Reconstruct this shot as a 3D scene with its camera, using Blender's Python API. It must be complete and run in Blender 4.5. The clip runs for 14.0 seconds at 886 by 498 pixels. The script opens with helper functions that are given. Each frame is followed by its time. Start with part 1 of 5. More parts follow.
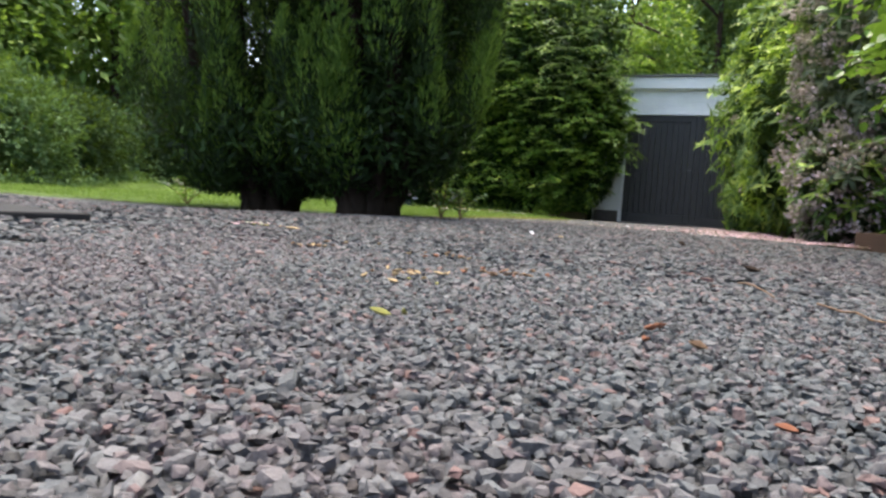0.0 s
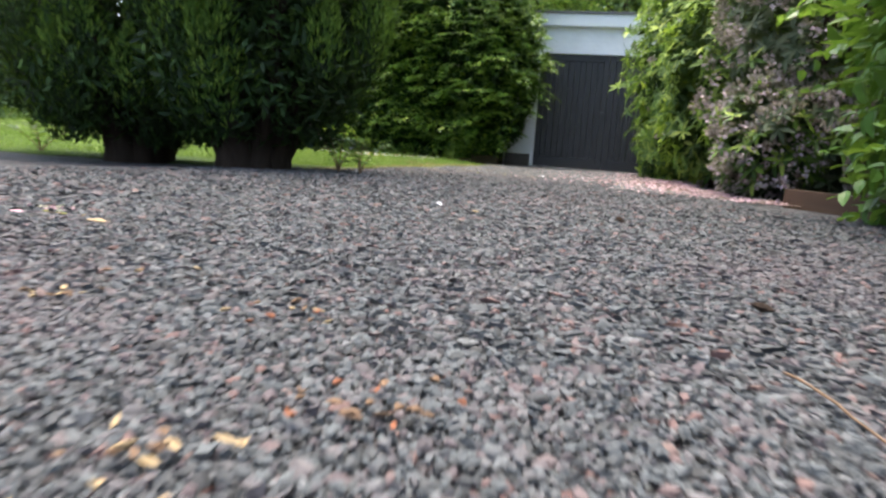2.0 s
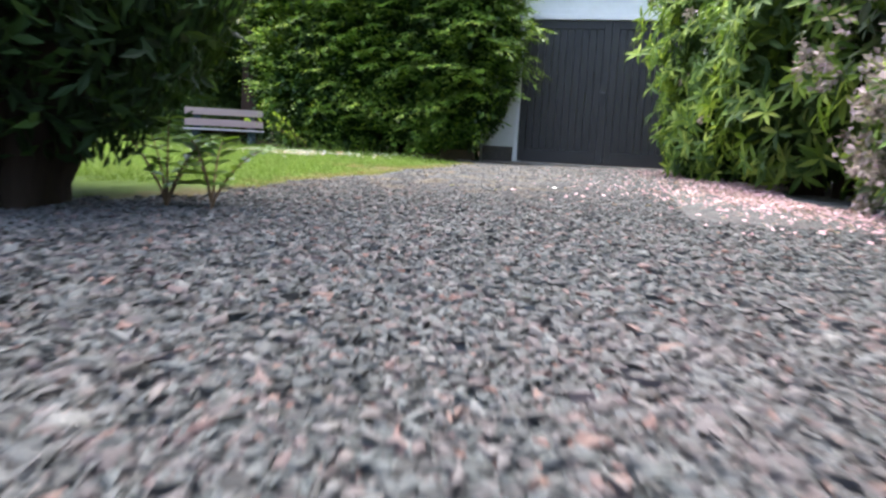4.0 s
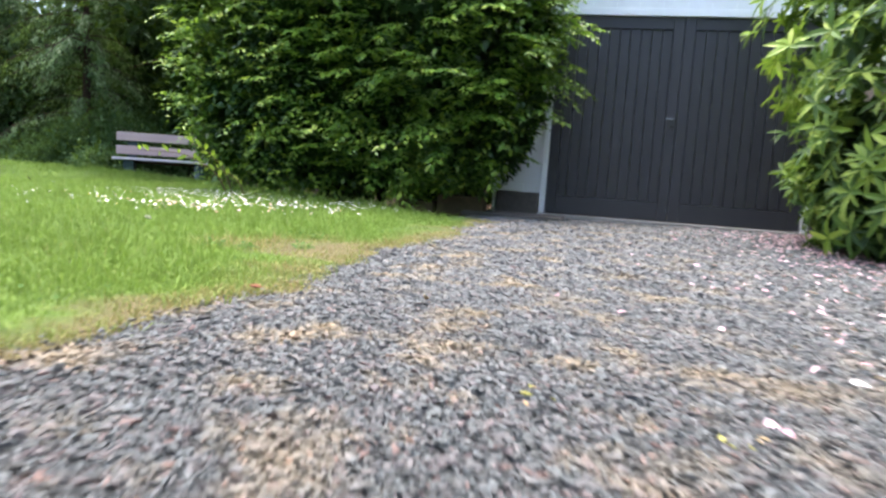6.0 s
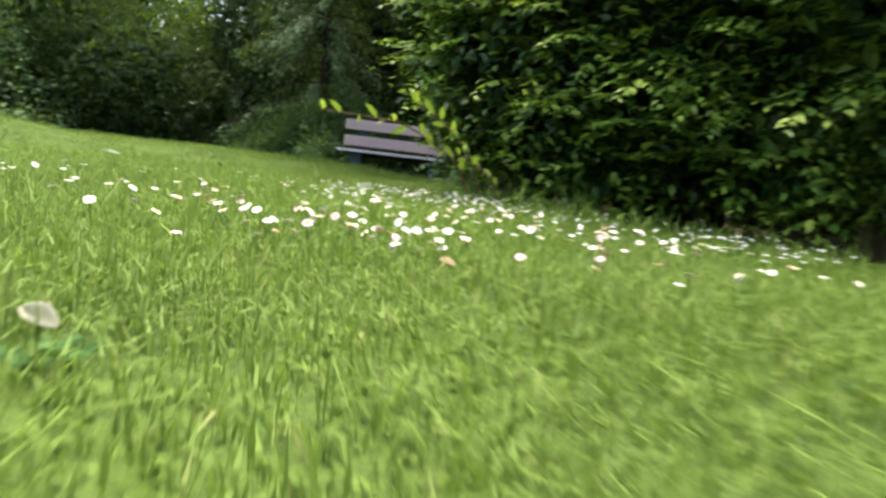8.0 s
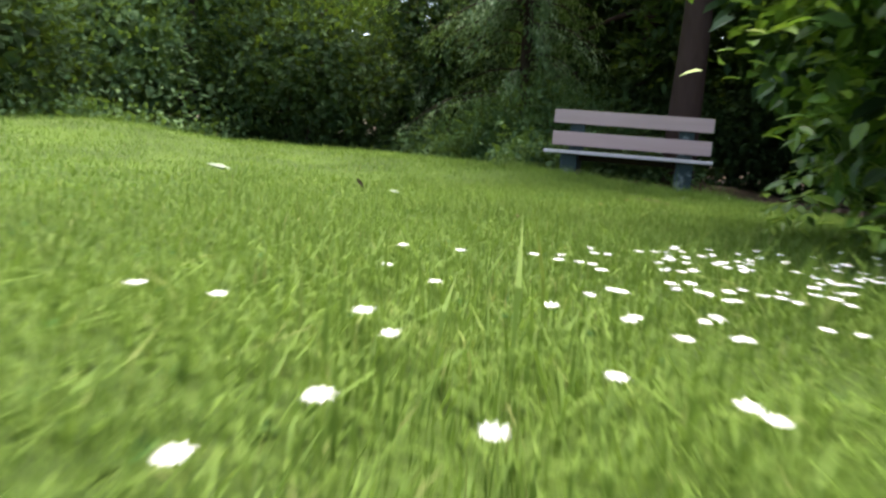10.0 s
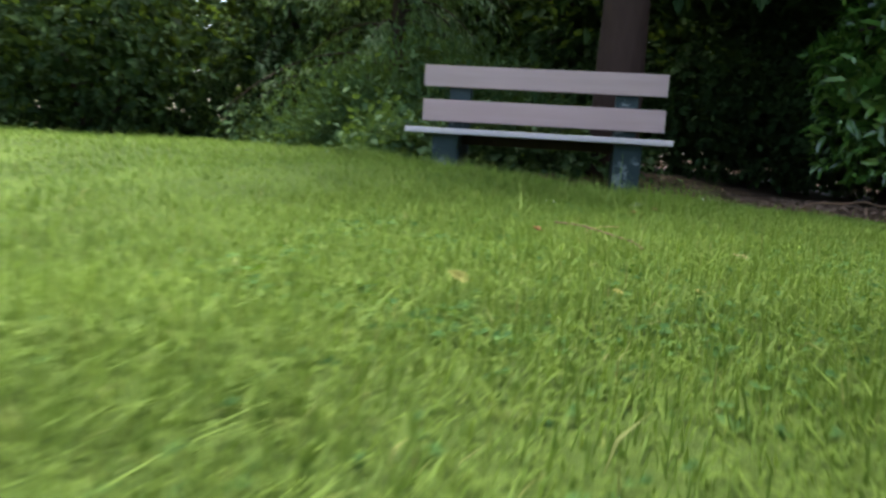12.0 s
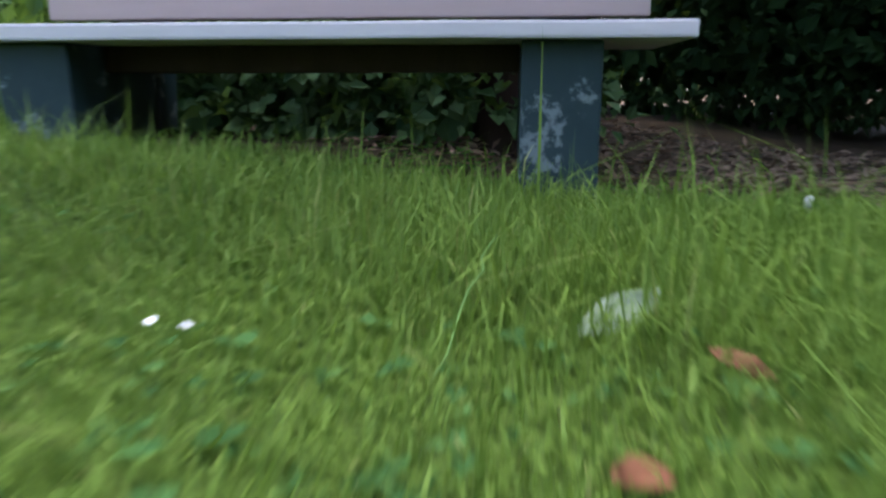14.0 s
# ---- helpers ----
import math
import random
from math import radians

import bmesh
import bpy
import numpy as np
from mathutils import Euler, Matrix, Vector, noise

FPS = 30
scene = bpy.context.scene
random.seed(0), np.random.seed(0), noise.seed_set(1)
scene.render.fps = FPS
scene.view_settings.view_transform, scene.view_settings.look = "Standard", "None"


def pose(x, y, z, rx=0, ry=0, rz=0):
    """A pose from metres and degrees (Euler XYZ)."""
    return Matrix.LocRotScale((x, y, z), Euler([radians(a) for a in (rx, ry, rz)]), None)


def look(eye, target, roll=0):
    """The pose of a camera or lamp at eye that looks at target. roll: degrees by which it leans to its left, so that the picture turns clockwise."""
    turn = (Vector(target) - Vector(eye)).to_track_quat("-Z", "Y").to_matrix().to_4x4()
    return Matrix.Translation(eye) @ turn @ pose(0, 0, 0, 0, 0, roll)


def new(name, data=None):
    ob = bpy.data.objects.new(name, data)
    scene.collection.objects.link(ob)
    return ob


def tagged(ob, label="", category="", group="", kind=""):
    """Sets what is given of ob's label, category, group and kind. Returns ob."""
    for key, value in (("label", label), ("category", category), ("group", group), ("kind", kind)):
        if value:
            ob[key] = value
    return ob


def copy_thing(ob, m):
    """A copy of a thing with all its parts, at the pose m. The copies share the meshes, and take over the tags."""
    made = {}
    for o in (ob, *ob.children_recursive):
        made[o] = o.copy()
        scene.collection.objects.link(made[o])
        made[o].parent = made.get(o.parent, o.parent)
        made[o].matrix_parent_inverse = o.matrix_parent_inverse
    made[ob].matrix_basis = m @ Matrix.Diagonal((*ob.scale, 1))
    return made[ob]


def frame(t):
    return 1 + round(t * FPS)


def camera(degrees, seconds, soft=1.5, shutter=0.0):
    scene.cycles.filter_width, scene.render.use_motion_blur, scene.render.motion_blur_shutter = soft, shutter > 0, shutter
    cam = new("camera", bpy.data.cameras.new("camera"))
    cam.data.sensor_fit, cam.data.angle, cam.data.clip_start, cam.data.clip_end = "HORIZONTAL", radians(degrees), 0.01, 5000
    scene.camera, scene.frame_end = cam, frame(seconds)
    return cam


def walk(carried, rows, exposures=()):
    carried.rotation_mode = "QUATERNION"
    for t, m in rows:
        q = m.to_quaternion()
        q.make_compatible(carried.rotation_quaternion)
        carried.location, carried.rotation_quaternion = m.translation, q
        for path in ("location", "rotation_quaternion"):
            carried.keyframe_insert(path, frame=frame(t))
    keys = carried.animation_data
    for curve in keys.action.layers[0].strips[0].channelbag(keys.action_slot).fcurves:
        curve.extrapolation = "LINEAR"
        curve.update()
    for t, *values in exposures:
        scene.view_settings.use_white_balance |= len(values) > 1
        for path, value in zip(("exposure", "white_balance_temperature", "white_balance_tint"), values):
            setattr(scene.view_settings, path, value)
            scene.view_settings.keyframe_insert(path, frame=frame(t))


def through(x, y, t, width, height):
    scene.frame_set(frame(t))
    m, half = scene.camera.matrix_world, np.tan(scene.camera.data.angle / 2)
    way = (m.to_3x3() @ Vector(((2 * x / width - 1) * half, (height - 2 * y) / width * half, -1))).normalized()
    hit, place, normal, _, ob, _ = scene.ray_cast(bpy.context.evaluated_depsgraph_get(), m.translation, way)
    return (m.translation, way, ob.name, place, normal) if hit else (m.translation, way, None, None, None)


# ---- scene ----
cam = camera(61.5, 14.0, soft=2.55, shutter=0.34)
PATH = [
    (0, (2.54, -14.242, 0.128), (1.75, -12.409, 0.007), 3.8),
    (0.5, (2.539, -14.228, 0.131), (1.812, -12.369, -0.011), 4.6),
    (1, (2.519, -14.217, 0.166), (1.819, -12.352, -0.005), 4.3),
    (1.5, (2.453, -14.024, 0.214), (1.888, -12.119, -0.011), 4.9),
    (2, (2.347, -13.597, 0.239), (1.798, -11.693, -0.033), 4.1),
    (2.5, (2.216, -13.046, 0.242), (1.702, -11.137, -0.063), 3.7),
    (3, (2.08, -12.38, 0.241), (1.548, -10.477, -0.07), 2.7),
    (5.5, (0.929, -8.525, 0.369), (0.549, -6.574, 0.142), 3.6),
    (6, (0.741, -7.757, 0.352), (0.295, -5.818, 0.149), 3.9),
    (6.5, (0.458, -6.996, 0.333), (-0.039, -5.068, 0.146), 5.0),
    (7, (0.026, -6.215, 0.281), (-0.585, -4.32, 0.092), 6.2),
    (7.5, (-0.399, -5.57, 0.224), (-1.191, -3.743, 0.036), 6.9),
    (8, (-0.863, -4.991, 0.204), (-1.869, -3.277, -0.025), 6.7),
    (8.5, (-1.275, -4.441, 0.177), (-2.502, -2.882, -0.08), 5.3),
    (11, (-3.741, -1.507, 0.213), (-5.169, -0.135, -0.066), 4.7),
    (11.5, (-4.099, -0.827, 0.198), (-5.454, 0.618, -0.078), 4.2),
    (12, (-4.452, -0.128, 0.179), (-5.705, 1.403, -0.114), 3.4),
    (12.5, (-4.735, 0.659, 0.143), (-5.857, 2.271, -0.24), 3.2),
    (13, (-5.072, 1.39, 0.113), (-6.137, 3.03, -0.307), 2.3),
    (13.5, (-5.474, 2.071, 0.11), (-6.56, 3.694, -0.322), 0.6),
    (14, (-5.873, 2.794, 0.112), (-6.988, 4.4, -0.31), 0.0),
]
# the clip's camera brightens as it nears the shaded bench
EXPOSURES = [(0, 2.1, 7050, 8), (3, 2.52, 6850, 9), (5.5, 2.82, 6500, 10), (6.5, 2.78, 6500, 10), (7.5, 2.42, 7000, 10), (8.5, 2.5, 7100, 8), (11, 2.36, 7000, 7), (12.5, 2.62, 6700, 7), (13.5, 2.74, 6450, 7), (14, 2.9, 6300, 7)]
walk(cam, [(t, look(eye, target, roll)) for t, eye, target, roll in PATH], EXPOSURES)

# ---- world and light ----
world = bpy.data.worlds.new("sky")
scene.world = world
world.use_nodes = True
wn = world.node_tree.nodes
sky = wn.new("ShaderNodeTexSky")
sky.sky_type = "NISHITA"
sky.sun_disc = False
sky.sun_elevation = radians(80)
sky.sun_rotation = radians(-38)
sky.air_density, sky.dust_density, sky.ozone_density = 1.0, 4.0, 1.0
wn["Background"].inputs["Strength"].default_value = 0.15
world.node_tree.links.new(sky.outputs["Color"], wn["Background"].inputs["Color"])
sun = new("sun", bpy.data.lights.new("sun", "SUN"))
sun.data.energy, sun.data.angle, sun.data.color = 1.5, radians(38), (1.0, 0.96, 0.9)
sun.matrix_world = look((-1.5, 1.9, 13.5), (0, 0, 0))


# ---- the lie of the land ----
def step(v):
    v = np.clip(v, 0, 1)
    return v * v * (3 - 2 * v)


def land(x, y):
    x, y = np.asarray(x, float), np.asarray(y, float)
    fall = -0.15 * step(((x + 1.5) * -0.566 + (y + 4.6) * 0.824) / 9.5)
    dip = -0.06 * step((0.2 - x) / 2.2) * step((y + 11.5) / 2.5) * step((-4.5 - y) / 3)
    # the lawn rises gently to the west
    bank = 0.13 * step((-6.5 - x) / 1.1) * step((y - 0.5) / 2)
    mound = 0.3 * step((-7.5 - x) / 5.5) * np.exp(-(((y - 0.4) / 2.0) ** 2))
    return fall + dip + np.maximum(bank, mound)


RNG = np.random.default_rng(7)


def lawn_inside(x, y):
    """Above 0 on the lawn, in metres from its edge."""
    wob = 0.05 * np.sin(3.1 * y + 0.6) + 0.03 * np.sin(8.3 * y + 1.1 * x) + 0.02 * np.sin(19 * y)
    east = -0.2 + wob - x
    wob2 = 0.05 * np.sin(2.7 * x) + 0.03 * np.sin(9.0 * x + 1)
    south = y + wob2 + np.where(x > -2.2, 8.5 + 0.02 * x, 8.5 + (-2.2 - x) * 0.22)
    north = np.interp(x, [-26, -16, -13, -9.8, -8.6, -7.8, -6.3, -5.5, -4.4, -3.4, -1.0, 0.2], [5.0, 5.5, 6.0, 5.3, 4.1, 3.72, 4.55, 4.8, 4.0, 3.4, -1.4, -2.3]) + 0.04 * np.sin(11 * x) - y
    return np.minimum(np.minimum(east, south), np.minimum(north, x + 26))


def straw_patch(x, y):
    """1 in the middle of the dry patch near the drive, 0 outside it."""
    u, v = (x + 0.56) * 0.8 - (y + 4.93) * 0.6, (x + 0.56) * 0.6 + (y + 4.93) * 0.8
    return step(1.35 - np.hypot(u / 0.3, v / 0.42) + 0.15 * np.sin(9 * x + 5 * y))


# ---- node helpers ----
def material(name, rough=0.8, spec=0.3):
    m = bpy.data.materials.new(name)
    m.use_nodes = True
    b = m.node_tree.nodes["Principled BSDF"]
    b.inputs["Roughness"].default_value = rough
    b.inputs["Specular IOR Level"].default_value = spec
    return m, m.node_tree, b


def coords(t):
    return t.nodes.new("ShaderNodeNewGeometry").outputs["Position"]


def noise_of(t, scale, detail=4, source=None, rough=0.6):
    n = t.nodes.new("ShaderNodeTexNoise")
    n.inputs["Scale"].default_value, n.inputs["Detail"].default_value, n.inputs["Roughness"].default_value = scale, detail, rough
    t.links.new(source or coords(t), n.inputs["Vector"])
    return n.outputs["Fac"]


def ramp(t, fac, stops, mode="LINEAR"):
    r = t.nodes.new("ShaderNodeValToRGB")
    r.color_ramp.interpolation = mode
    e = r.color_ramp.elements
    while len(e) < len(stops):
        e.new(0.5)
    for k, (at, c) in zip(e, stops):
        k.position, k.color = at, (*c, 1) if len(c) == 3 else c
    t.links.new(fac, r.inputs["Fac"])
    return r.outputs["Color"]


def mix(t, fac, a, b, mode="MIX"):
    n = t.nodes.new("ShaderNodeMix")
    n.data_type, n.blend_type = "RGBA", mode
    for socket, value in ((n.inputs[0], fac), (n.inputs[6], a), (n.inputs[7], b)):
        if isinstance(value, (int, float)):
            socket.default_value = value
        elif isinstance(value, tuple):
            socket.default_value = (*value, 1)
        else:
            t.links.new(value, socket)
    return n.outputs[2]


def bump(t, b, fac, strength, distance):
    n = t.nodes.new("ShaderNodeBump")
    n.inputs["Strength"].default_value, n.inputs["Distance"].default_value = strength, distance
    t.links.new(fac, n.inputs["Height"])
    t.links.new(n.outputs["Normal"], b.inputs["Normal"])


def island(t):
    return t.nodes.new("ShaderNodeNewGeometry").outputs["Random Per Island"]


def leaf_material(name, stops, gloss=0.45, shine=0.4, through=0.25, patch=1.2):
    m, t, b = material(name, gloss, shine)
    own = ramp(t, island(t), stops)
    worn = noise_of(t, patch, 3)
    col = mix(t, ramp(t, worn, [(0.35, (0, 0, 0)), (0.7, (1, 1, 1))]), own, mix(t, 0.55, own, stops[0][1]), "MIX")
    t.links.new(col, b.inputs["Base Color"])
    tr = t.nodes.new("ShaderNodeBsdfTranslucent")
    t.links.new(mix(t, 0.5, col, (0.25, 0.4, 0.03)), tr.inputs["Color"])
    add = t.nodes.new("ShaderNodeMixShader")
    add.inputs[0].default_value = through
    t.links.new(b.outputs[0], add.inputs[1])
    t.links.new(tr.outputs[0], add.inputs[2])
    t.links.new(add.outputs[0], t.nodes["Material Output"].inputs["Surface"])
    return m


def plain(name, lo, hi, scale, rough=0.7, spec=0.3, relief=0.3, depth=0.004, stretch=None):
    m, t, b = material(name, rough, spec)
    src = coords(t)
    if stretch:
        mp = t.nodes.new("ShaderNodeMapping")
        mp.inputs["Scale"].default_value = stretch
        t.links.new(t.nodes.new("ShaderNodeTexCoord").outputs["Object"], mp.inputs["Vector"])
        src = mp.outputs["Vector"]
    fine, broad = noise_of(t, scale, 6, src), noise_of(t, scale * 0.12, 3, src)
    c = mix(t, fine, lo, hi)
    c = mix(t, ramp(t, broad, [(0.35, (0, 0, 0)), (0.75, (0.6, 0.6, 0.6))]), c, lo)
    t.links.new(c, b.inputs["Base Color"])
    bump(t, b, fine, relief, depth)
    return m


def brickwork(name, lo, hi, scale, rough, spec, relief, depth):
    m, t, b = material(name, rough, spec)
    pos = t.nodes.new("ShaderNodeSeparateXYZ")
    t.links.new(coords(t), pos.inputs[0])
    s = t.nodes.new("ShaderNodeMath")
    t.links.new(pos.outputs["X"], s.inputs[0])
    t.links.new(pos.outputs["Y"], s.inputs[1])
    put = t.nodes.new("ShaderNodeCombineXYZ")
    t.links.new(s.outputs[0], put.inputs["X"])
    t.links.new(pos.outputs["Z"], put.inputs["Y"])
    br = t.nodes.new("ShaderNodeTexBrick")
    t.links.new(put.outputs[0], br.inputs["Vector"])
    for key, value in (("Scale", 1.0), ("Brick Width", 0.225), ("Row Height", 0.075), ("Mortar Size", 0.006), ("Mortar Smooth", 0.5)):
        br.inputs[key].default_value = value
    br.inputs["Color1"].default_value, br.inputs["Color2"].default_value, br.inputs["Mortar"].default_value = (1, 1, 1, 1), (0.85, 0.85, 0.85, 1), (0, 0, 0, 1)
    fine = noise_of(t, 35, 5)
    h = mix(t, 0.3, br.outputs["Color"], fine)
    c = mix(t, noise_of(t, scale, 4), lo, hi)
    c = mix(t, ramp(t, noise_of(t, 2.2, 4), [(0.45, (0, 0, 0)), (0.8, (0.35, 0.35, 0.35))]), c, (0.45, 0.46, 0.44))
    t.links.new(c, b.inputs["Base Color"])
    bump(t, b, h, 0.7, 0.006)
    return m


# ---- materials ----
STONES = [(0.0, (0.009, 0.0105, 0.0125)), (0.16, (0.026, 0.03, 0.034)), (0.36, (0.05, 0.06, 0.067)), (0.52, (0.069, 0.082, 0.09)), (0.62, (0.053, 0.043, 0.05)),
          (0.74, (0.088, 0.102, 0.109)), (0.84, (0.076, 0.051, 0.058)), (0.93, (0.122, 0.133, 0.14)), (0.965, (0.112, 0.078, 0.08)), (0.985, (0.12, 0.054, 0.047)), (1.0, (0.15, 0.098, 0.088))]


def gravel_material(name, per_stone):
    m, t, b = material(name, 0.7, 0.35)
    if per_stone:
        own = ramp(t, island(t), STONES)
        grain = noise_of(t, 420, 3)
        own = mix(t, grain, mix(t, 1.0, own, (0.5, 0.5, 0.52), "MULTIPLY"), mix(t, 0.06, own, (0.5, 0.5, 0.5)))
        bump(t, b, noise_of(t, 260, 4), 0.6, 0.003)
    else:
        v = t.nodes.new("ShaderNodeTexVoronoi")
        v.inputs["Scale"].default_value = 75
        t.links.new(coords(t), v.inputs["Vector"])
        sep = t.nodes.new("ShaderNodeSeparateColor")
        t.links.new(v.outputs["Color"], sep.inputs["Color"])
        own = mix(t, 1.0, ramp(t, sep.outputs["Red"], STONES), (0.95, 0.95, 0.95), "MULTIPLY")
        bump(t, b, v.outputs["Distance"], 1.0, -0.02)
    # rosy and sandy drifts, and dry moss near the grass
    rosy = ramp(t, noise_of(t, 0.9, 3), [(0.52, (0, 0, 0)), (0.7, (0.4, 0.4, 0.4))])
    pos = t.nodes.new("ShaderNodeSeparateXYZ")
    t.links.new(coords(t), pos.inputs[0])
    by = t.nodes.new("ShaderNodeMapRange")
    by.inputs["From Min"].default_value, by.inputs["From Max"].default_value = -8.5, -10.5
    t.links.new(pos.outputs["Y"], by.inputs["Value"])
    own = mix(t, mix(t, 1.0, rosy, by.outputs[0], "MULTIPLY"), own, mix(t, 0.5, own, (0.15, 0.1, 0.11)))
    # paler stone towards the garage
    pale_north = t.nodes.new("ShaderNodeMapRange")
    pale_north.inputs["From Min"].default_value, pale_north.inputs["From Max"].default_value, pale_north.inputs["To Max"].default_value = -7.6, -5.4, 0.28
    t.links.new(pos.outputs["Y"], pale_north.inputs["Value"])
    own = mix(t, pale_north.outputs[0], own, (0.19, 0.205, 0.216))
    near = t.nodes.new("ShaderNodeMapRange")
    near.inputs["From Min"].default_value, near.inputs["From Max"].default_value = 1.7, 0.7
    t.links.new(pos.outputs["X"], near.inputs["Value"])
    along = t.nodes.new("ShaderNodeMapRange")
    along.inputs["From Min"].default_value, along.inputs["From Max"].default_value = -7.6, -6.5
    t.links.new(pos.outputs["Y"], along.inputs["Value"])
    both = t.nodes.new("ShaderNodeMath")
    both.operation = "MULTIPLY"
    t.links.new(near.outputs[0], both.inputs[0])
    t.links.new(along.outputs[0], both.inputs[1])
    moss = ramp(t, noise_of(t, 4.2, 4), [(0.5, (0, 0, 0)), (0.65, (0.7, 0.7, 0.7))])
    amount = mix(t, 1.0, moss, both.outputs[0], "MULTIPLY")
    own = mix(t, amount, own, mix(t, 0.65, own, (0.31, 0.22, 0.11)))
    t.links.new(own, b.inputs["Base Color"])
    return m


GRAVEL = gravel_material("gravel_bed", False)
CHIPS = gravel_material("stone_chips", True)


def lawn_material(name, blades):
    m, t, b = material(name, 0.65 if blades else 0.95, 0.22)
    base = [(0.0, (0.088, 0.152, 0.025)), (0.5, (0.117, 0.192, 0.032)), (0.95, (0.145, 0.224, 0.041)), (1.0, (0.22, 0.235, 0.085))]
    # turf sheet is darker than the blades, standing in for shade between them
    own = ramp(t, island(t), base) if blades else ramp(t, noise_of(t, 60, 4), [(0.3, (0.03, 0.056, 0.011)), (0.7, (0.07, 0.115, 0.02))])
    own = mix(t, ramp(t, noise_of(t, 1.1, 3), [(0.4, (0, 0, 0)), (0.7, (0.5, 0.5, 0.5))]), own, mix(t, 0.6, own, (0.17, 0.27, 0.04)))
    # dry margin along the drive and a few straw patches
    pos = t.nodes.new("ShaderNodeSeparateXYZ")
    t.links.new(coords(t), pos.inputs[0])
    near = t.nodes.new("ShaderNodeMapRange")
    near.inputs["From Min"].default_value, near.inputs["From Max"].default_value = -0.55, -0.1
    t.links.new(pos.outputs["X"], near.inputs["Value"])
    wob = noise_of(t, 2.6, 4)
    s = t.nodes.new("ShaderNodeMath")
    s.operation = "MULTIPLY_ADD"
    t.links.new(near.outputs[0], s.inputs[0])
    s.inputs[1].default_value = 0.5
    t.links.new(wob, s.inputs[2])
    far = t.nodes.new("ShaderNodeVectorMath")
    far.operation = "DISTANCE"
    far.inputs[1].default_value = (-0.56, -4.93, 0.0)
    t.links.new(coords(t), far.inputs[0])
    patch = t.nodes.new("ShaderNodeMapRange")
    patch.inputs["From Min"].default_value, patch.inputs["From Max"].default_value = 0.48, 0.22
    patch.inputs["To Max"].default_value = 0.38
    t.links.new(far.outputs["Value"], patch.inputs["Value"])
    more = t.nodes.new("ShaderNodeMath")
    t.links.new(s.outputs[0], more.inputs[0])
    t.links.new(patch.outputs[0], more.inputs[1])
    s = more
    dry = ramp(t, s.outputs[0], [(0.66, (0, 0, 0)), (0.88, (0.85, 0.85, 0.85))])
    if blades:
        dry = mix(t, 1.0, dry, ramp(t, island(t), [(0.0, (1, 1, 1)), (0.25, (0.1, 0.1, 0.1)), (0.42, (0.95, 0.95, 0.95)), (0.6, (0.1, 0.1, 0.1)), (0.8, (1, 1, 1))]), "MULTIPLY")
        own = mix(t, dry, own, mix(t, 0.88, own, (0.28, 0.2, 0.105)))
    else:
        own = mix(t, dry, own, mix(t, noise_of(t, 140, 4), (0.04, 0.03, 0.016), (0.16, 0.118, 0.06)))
    t.links.new(own, b.inputs["Base Color"])
    if blades:
        tr = t.nodes.new("ShaderNodeBsdfTranslucent")
        t.links.new(own, tr.inputs["Color"])
        ms = t.nodes.new("ShaderNodeMixShader")
        ms.inputs[0].default_value = 0.42
        t.links.new(b.outputs[0], ms.inputs[1])
        t.links.new(tr.outputs[0], ms.inputs[2])
        t.links.new(ms.outputs[0], t.nodes["Material Output"].inputs["Surface"])
    else:
        bump(t, b, noise_of(t, 90, 4), 0.8, 0.03)
    return m


LAWN = lawn_material("lawn_turf", False)
BLADES = lawn_material("grass_blades", True)
SOIL = plain("leaf_litter_soil", (0.028, 0.02, 0.014), (0.08, 0.055, 0.038), 40, 0.95, 0.1, 0.8, 0.02)
YEW = leaf_material("yew_needles", [(0.0, (0.006, 0.015, 0.006)), (0.6, (0.017, 0.042, 0.012)), (0.92, (0.04, 0.088, 0.022)), (1.0, (0.09, 0.16, 0.032))], 0.6, 0.2, 0.12)
YEW_TIP = leaf_material("yew_young_and_lit_tips", [(0.0, (0.04, 0.095, 0.022)), (0.55, (0.1, 0.19, 0.038)), (1.0, (0.24, 0.35, 0.065))], 0.6, 0.2, 0.4)
HORN_TIP = leaf_material("young_hornbeam_leaves", [(0.0, (0.048, 0.115, 0.017)), (0.4, (0.115, 0.22, 0.03)), (0.75, (0.225, 0.35, 0.045)), (1.0, (0.42, 0.53, 0.08))], 0.4, 0.45, 0.35)
HORNBEAM = leaf_material("hornbeam_leaves", [(0.0, (0.015, 0.04, 0.01)), (0.45, (0.058, 0.13, 0.021)), (0.72, (0.128, 0.238, 0.033)), (1.0, (0.3, 0.41, 0.055))], 0.4, 0.45, 0.28)
BEECH = leaf_material("broad_hedge_leaves", [(0.0, (0.05, 0.12, 0.025)), (0.6, (0.09, 0.2, 0.04)), (1.0, (0.17, 0.31, 0.06))], 0.42, 0.4, 0.3)
RHODO = leaf_material("rhododendron_leaves", [(0.0, (0.03, 0.07, 0.02)), (0.4, (0.09, 0.17, 0.03)), (0.75, (0.24, 0.36, 0.05)), (1.0, (0.46, 0.56, 0.11))], 0.55, 0.3, 0.32)
RHODO_DULL = leaf_material("rhododendron_old_leaves", [(0.0, (0.03, 0.05, 0.03)), (0.6, (0.085, 0.11, 0.065)), (1.0, (0.16, 0.18, 0.11))], 0.65, 0.2, 0.15)
WILTED = leaf_material("faded_blossom", [(0.0, (0.2, 0.155, 0.145)), (0.5, (0.38, 0.31, 0.31)), (0.85, (0.56, 0.46, 0.5)), (1.0, (0.74, 0.57, 0.7))], 0.8, 0.1, 0.2)
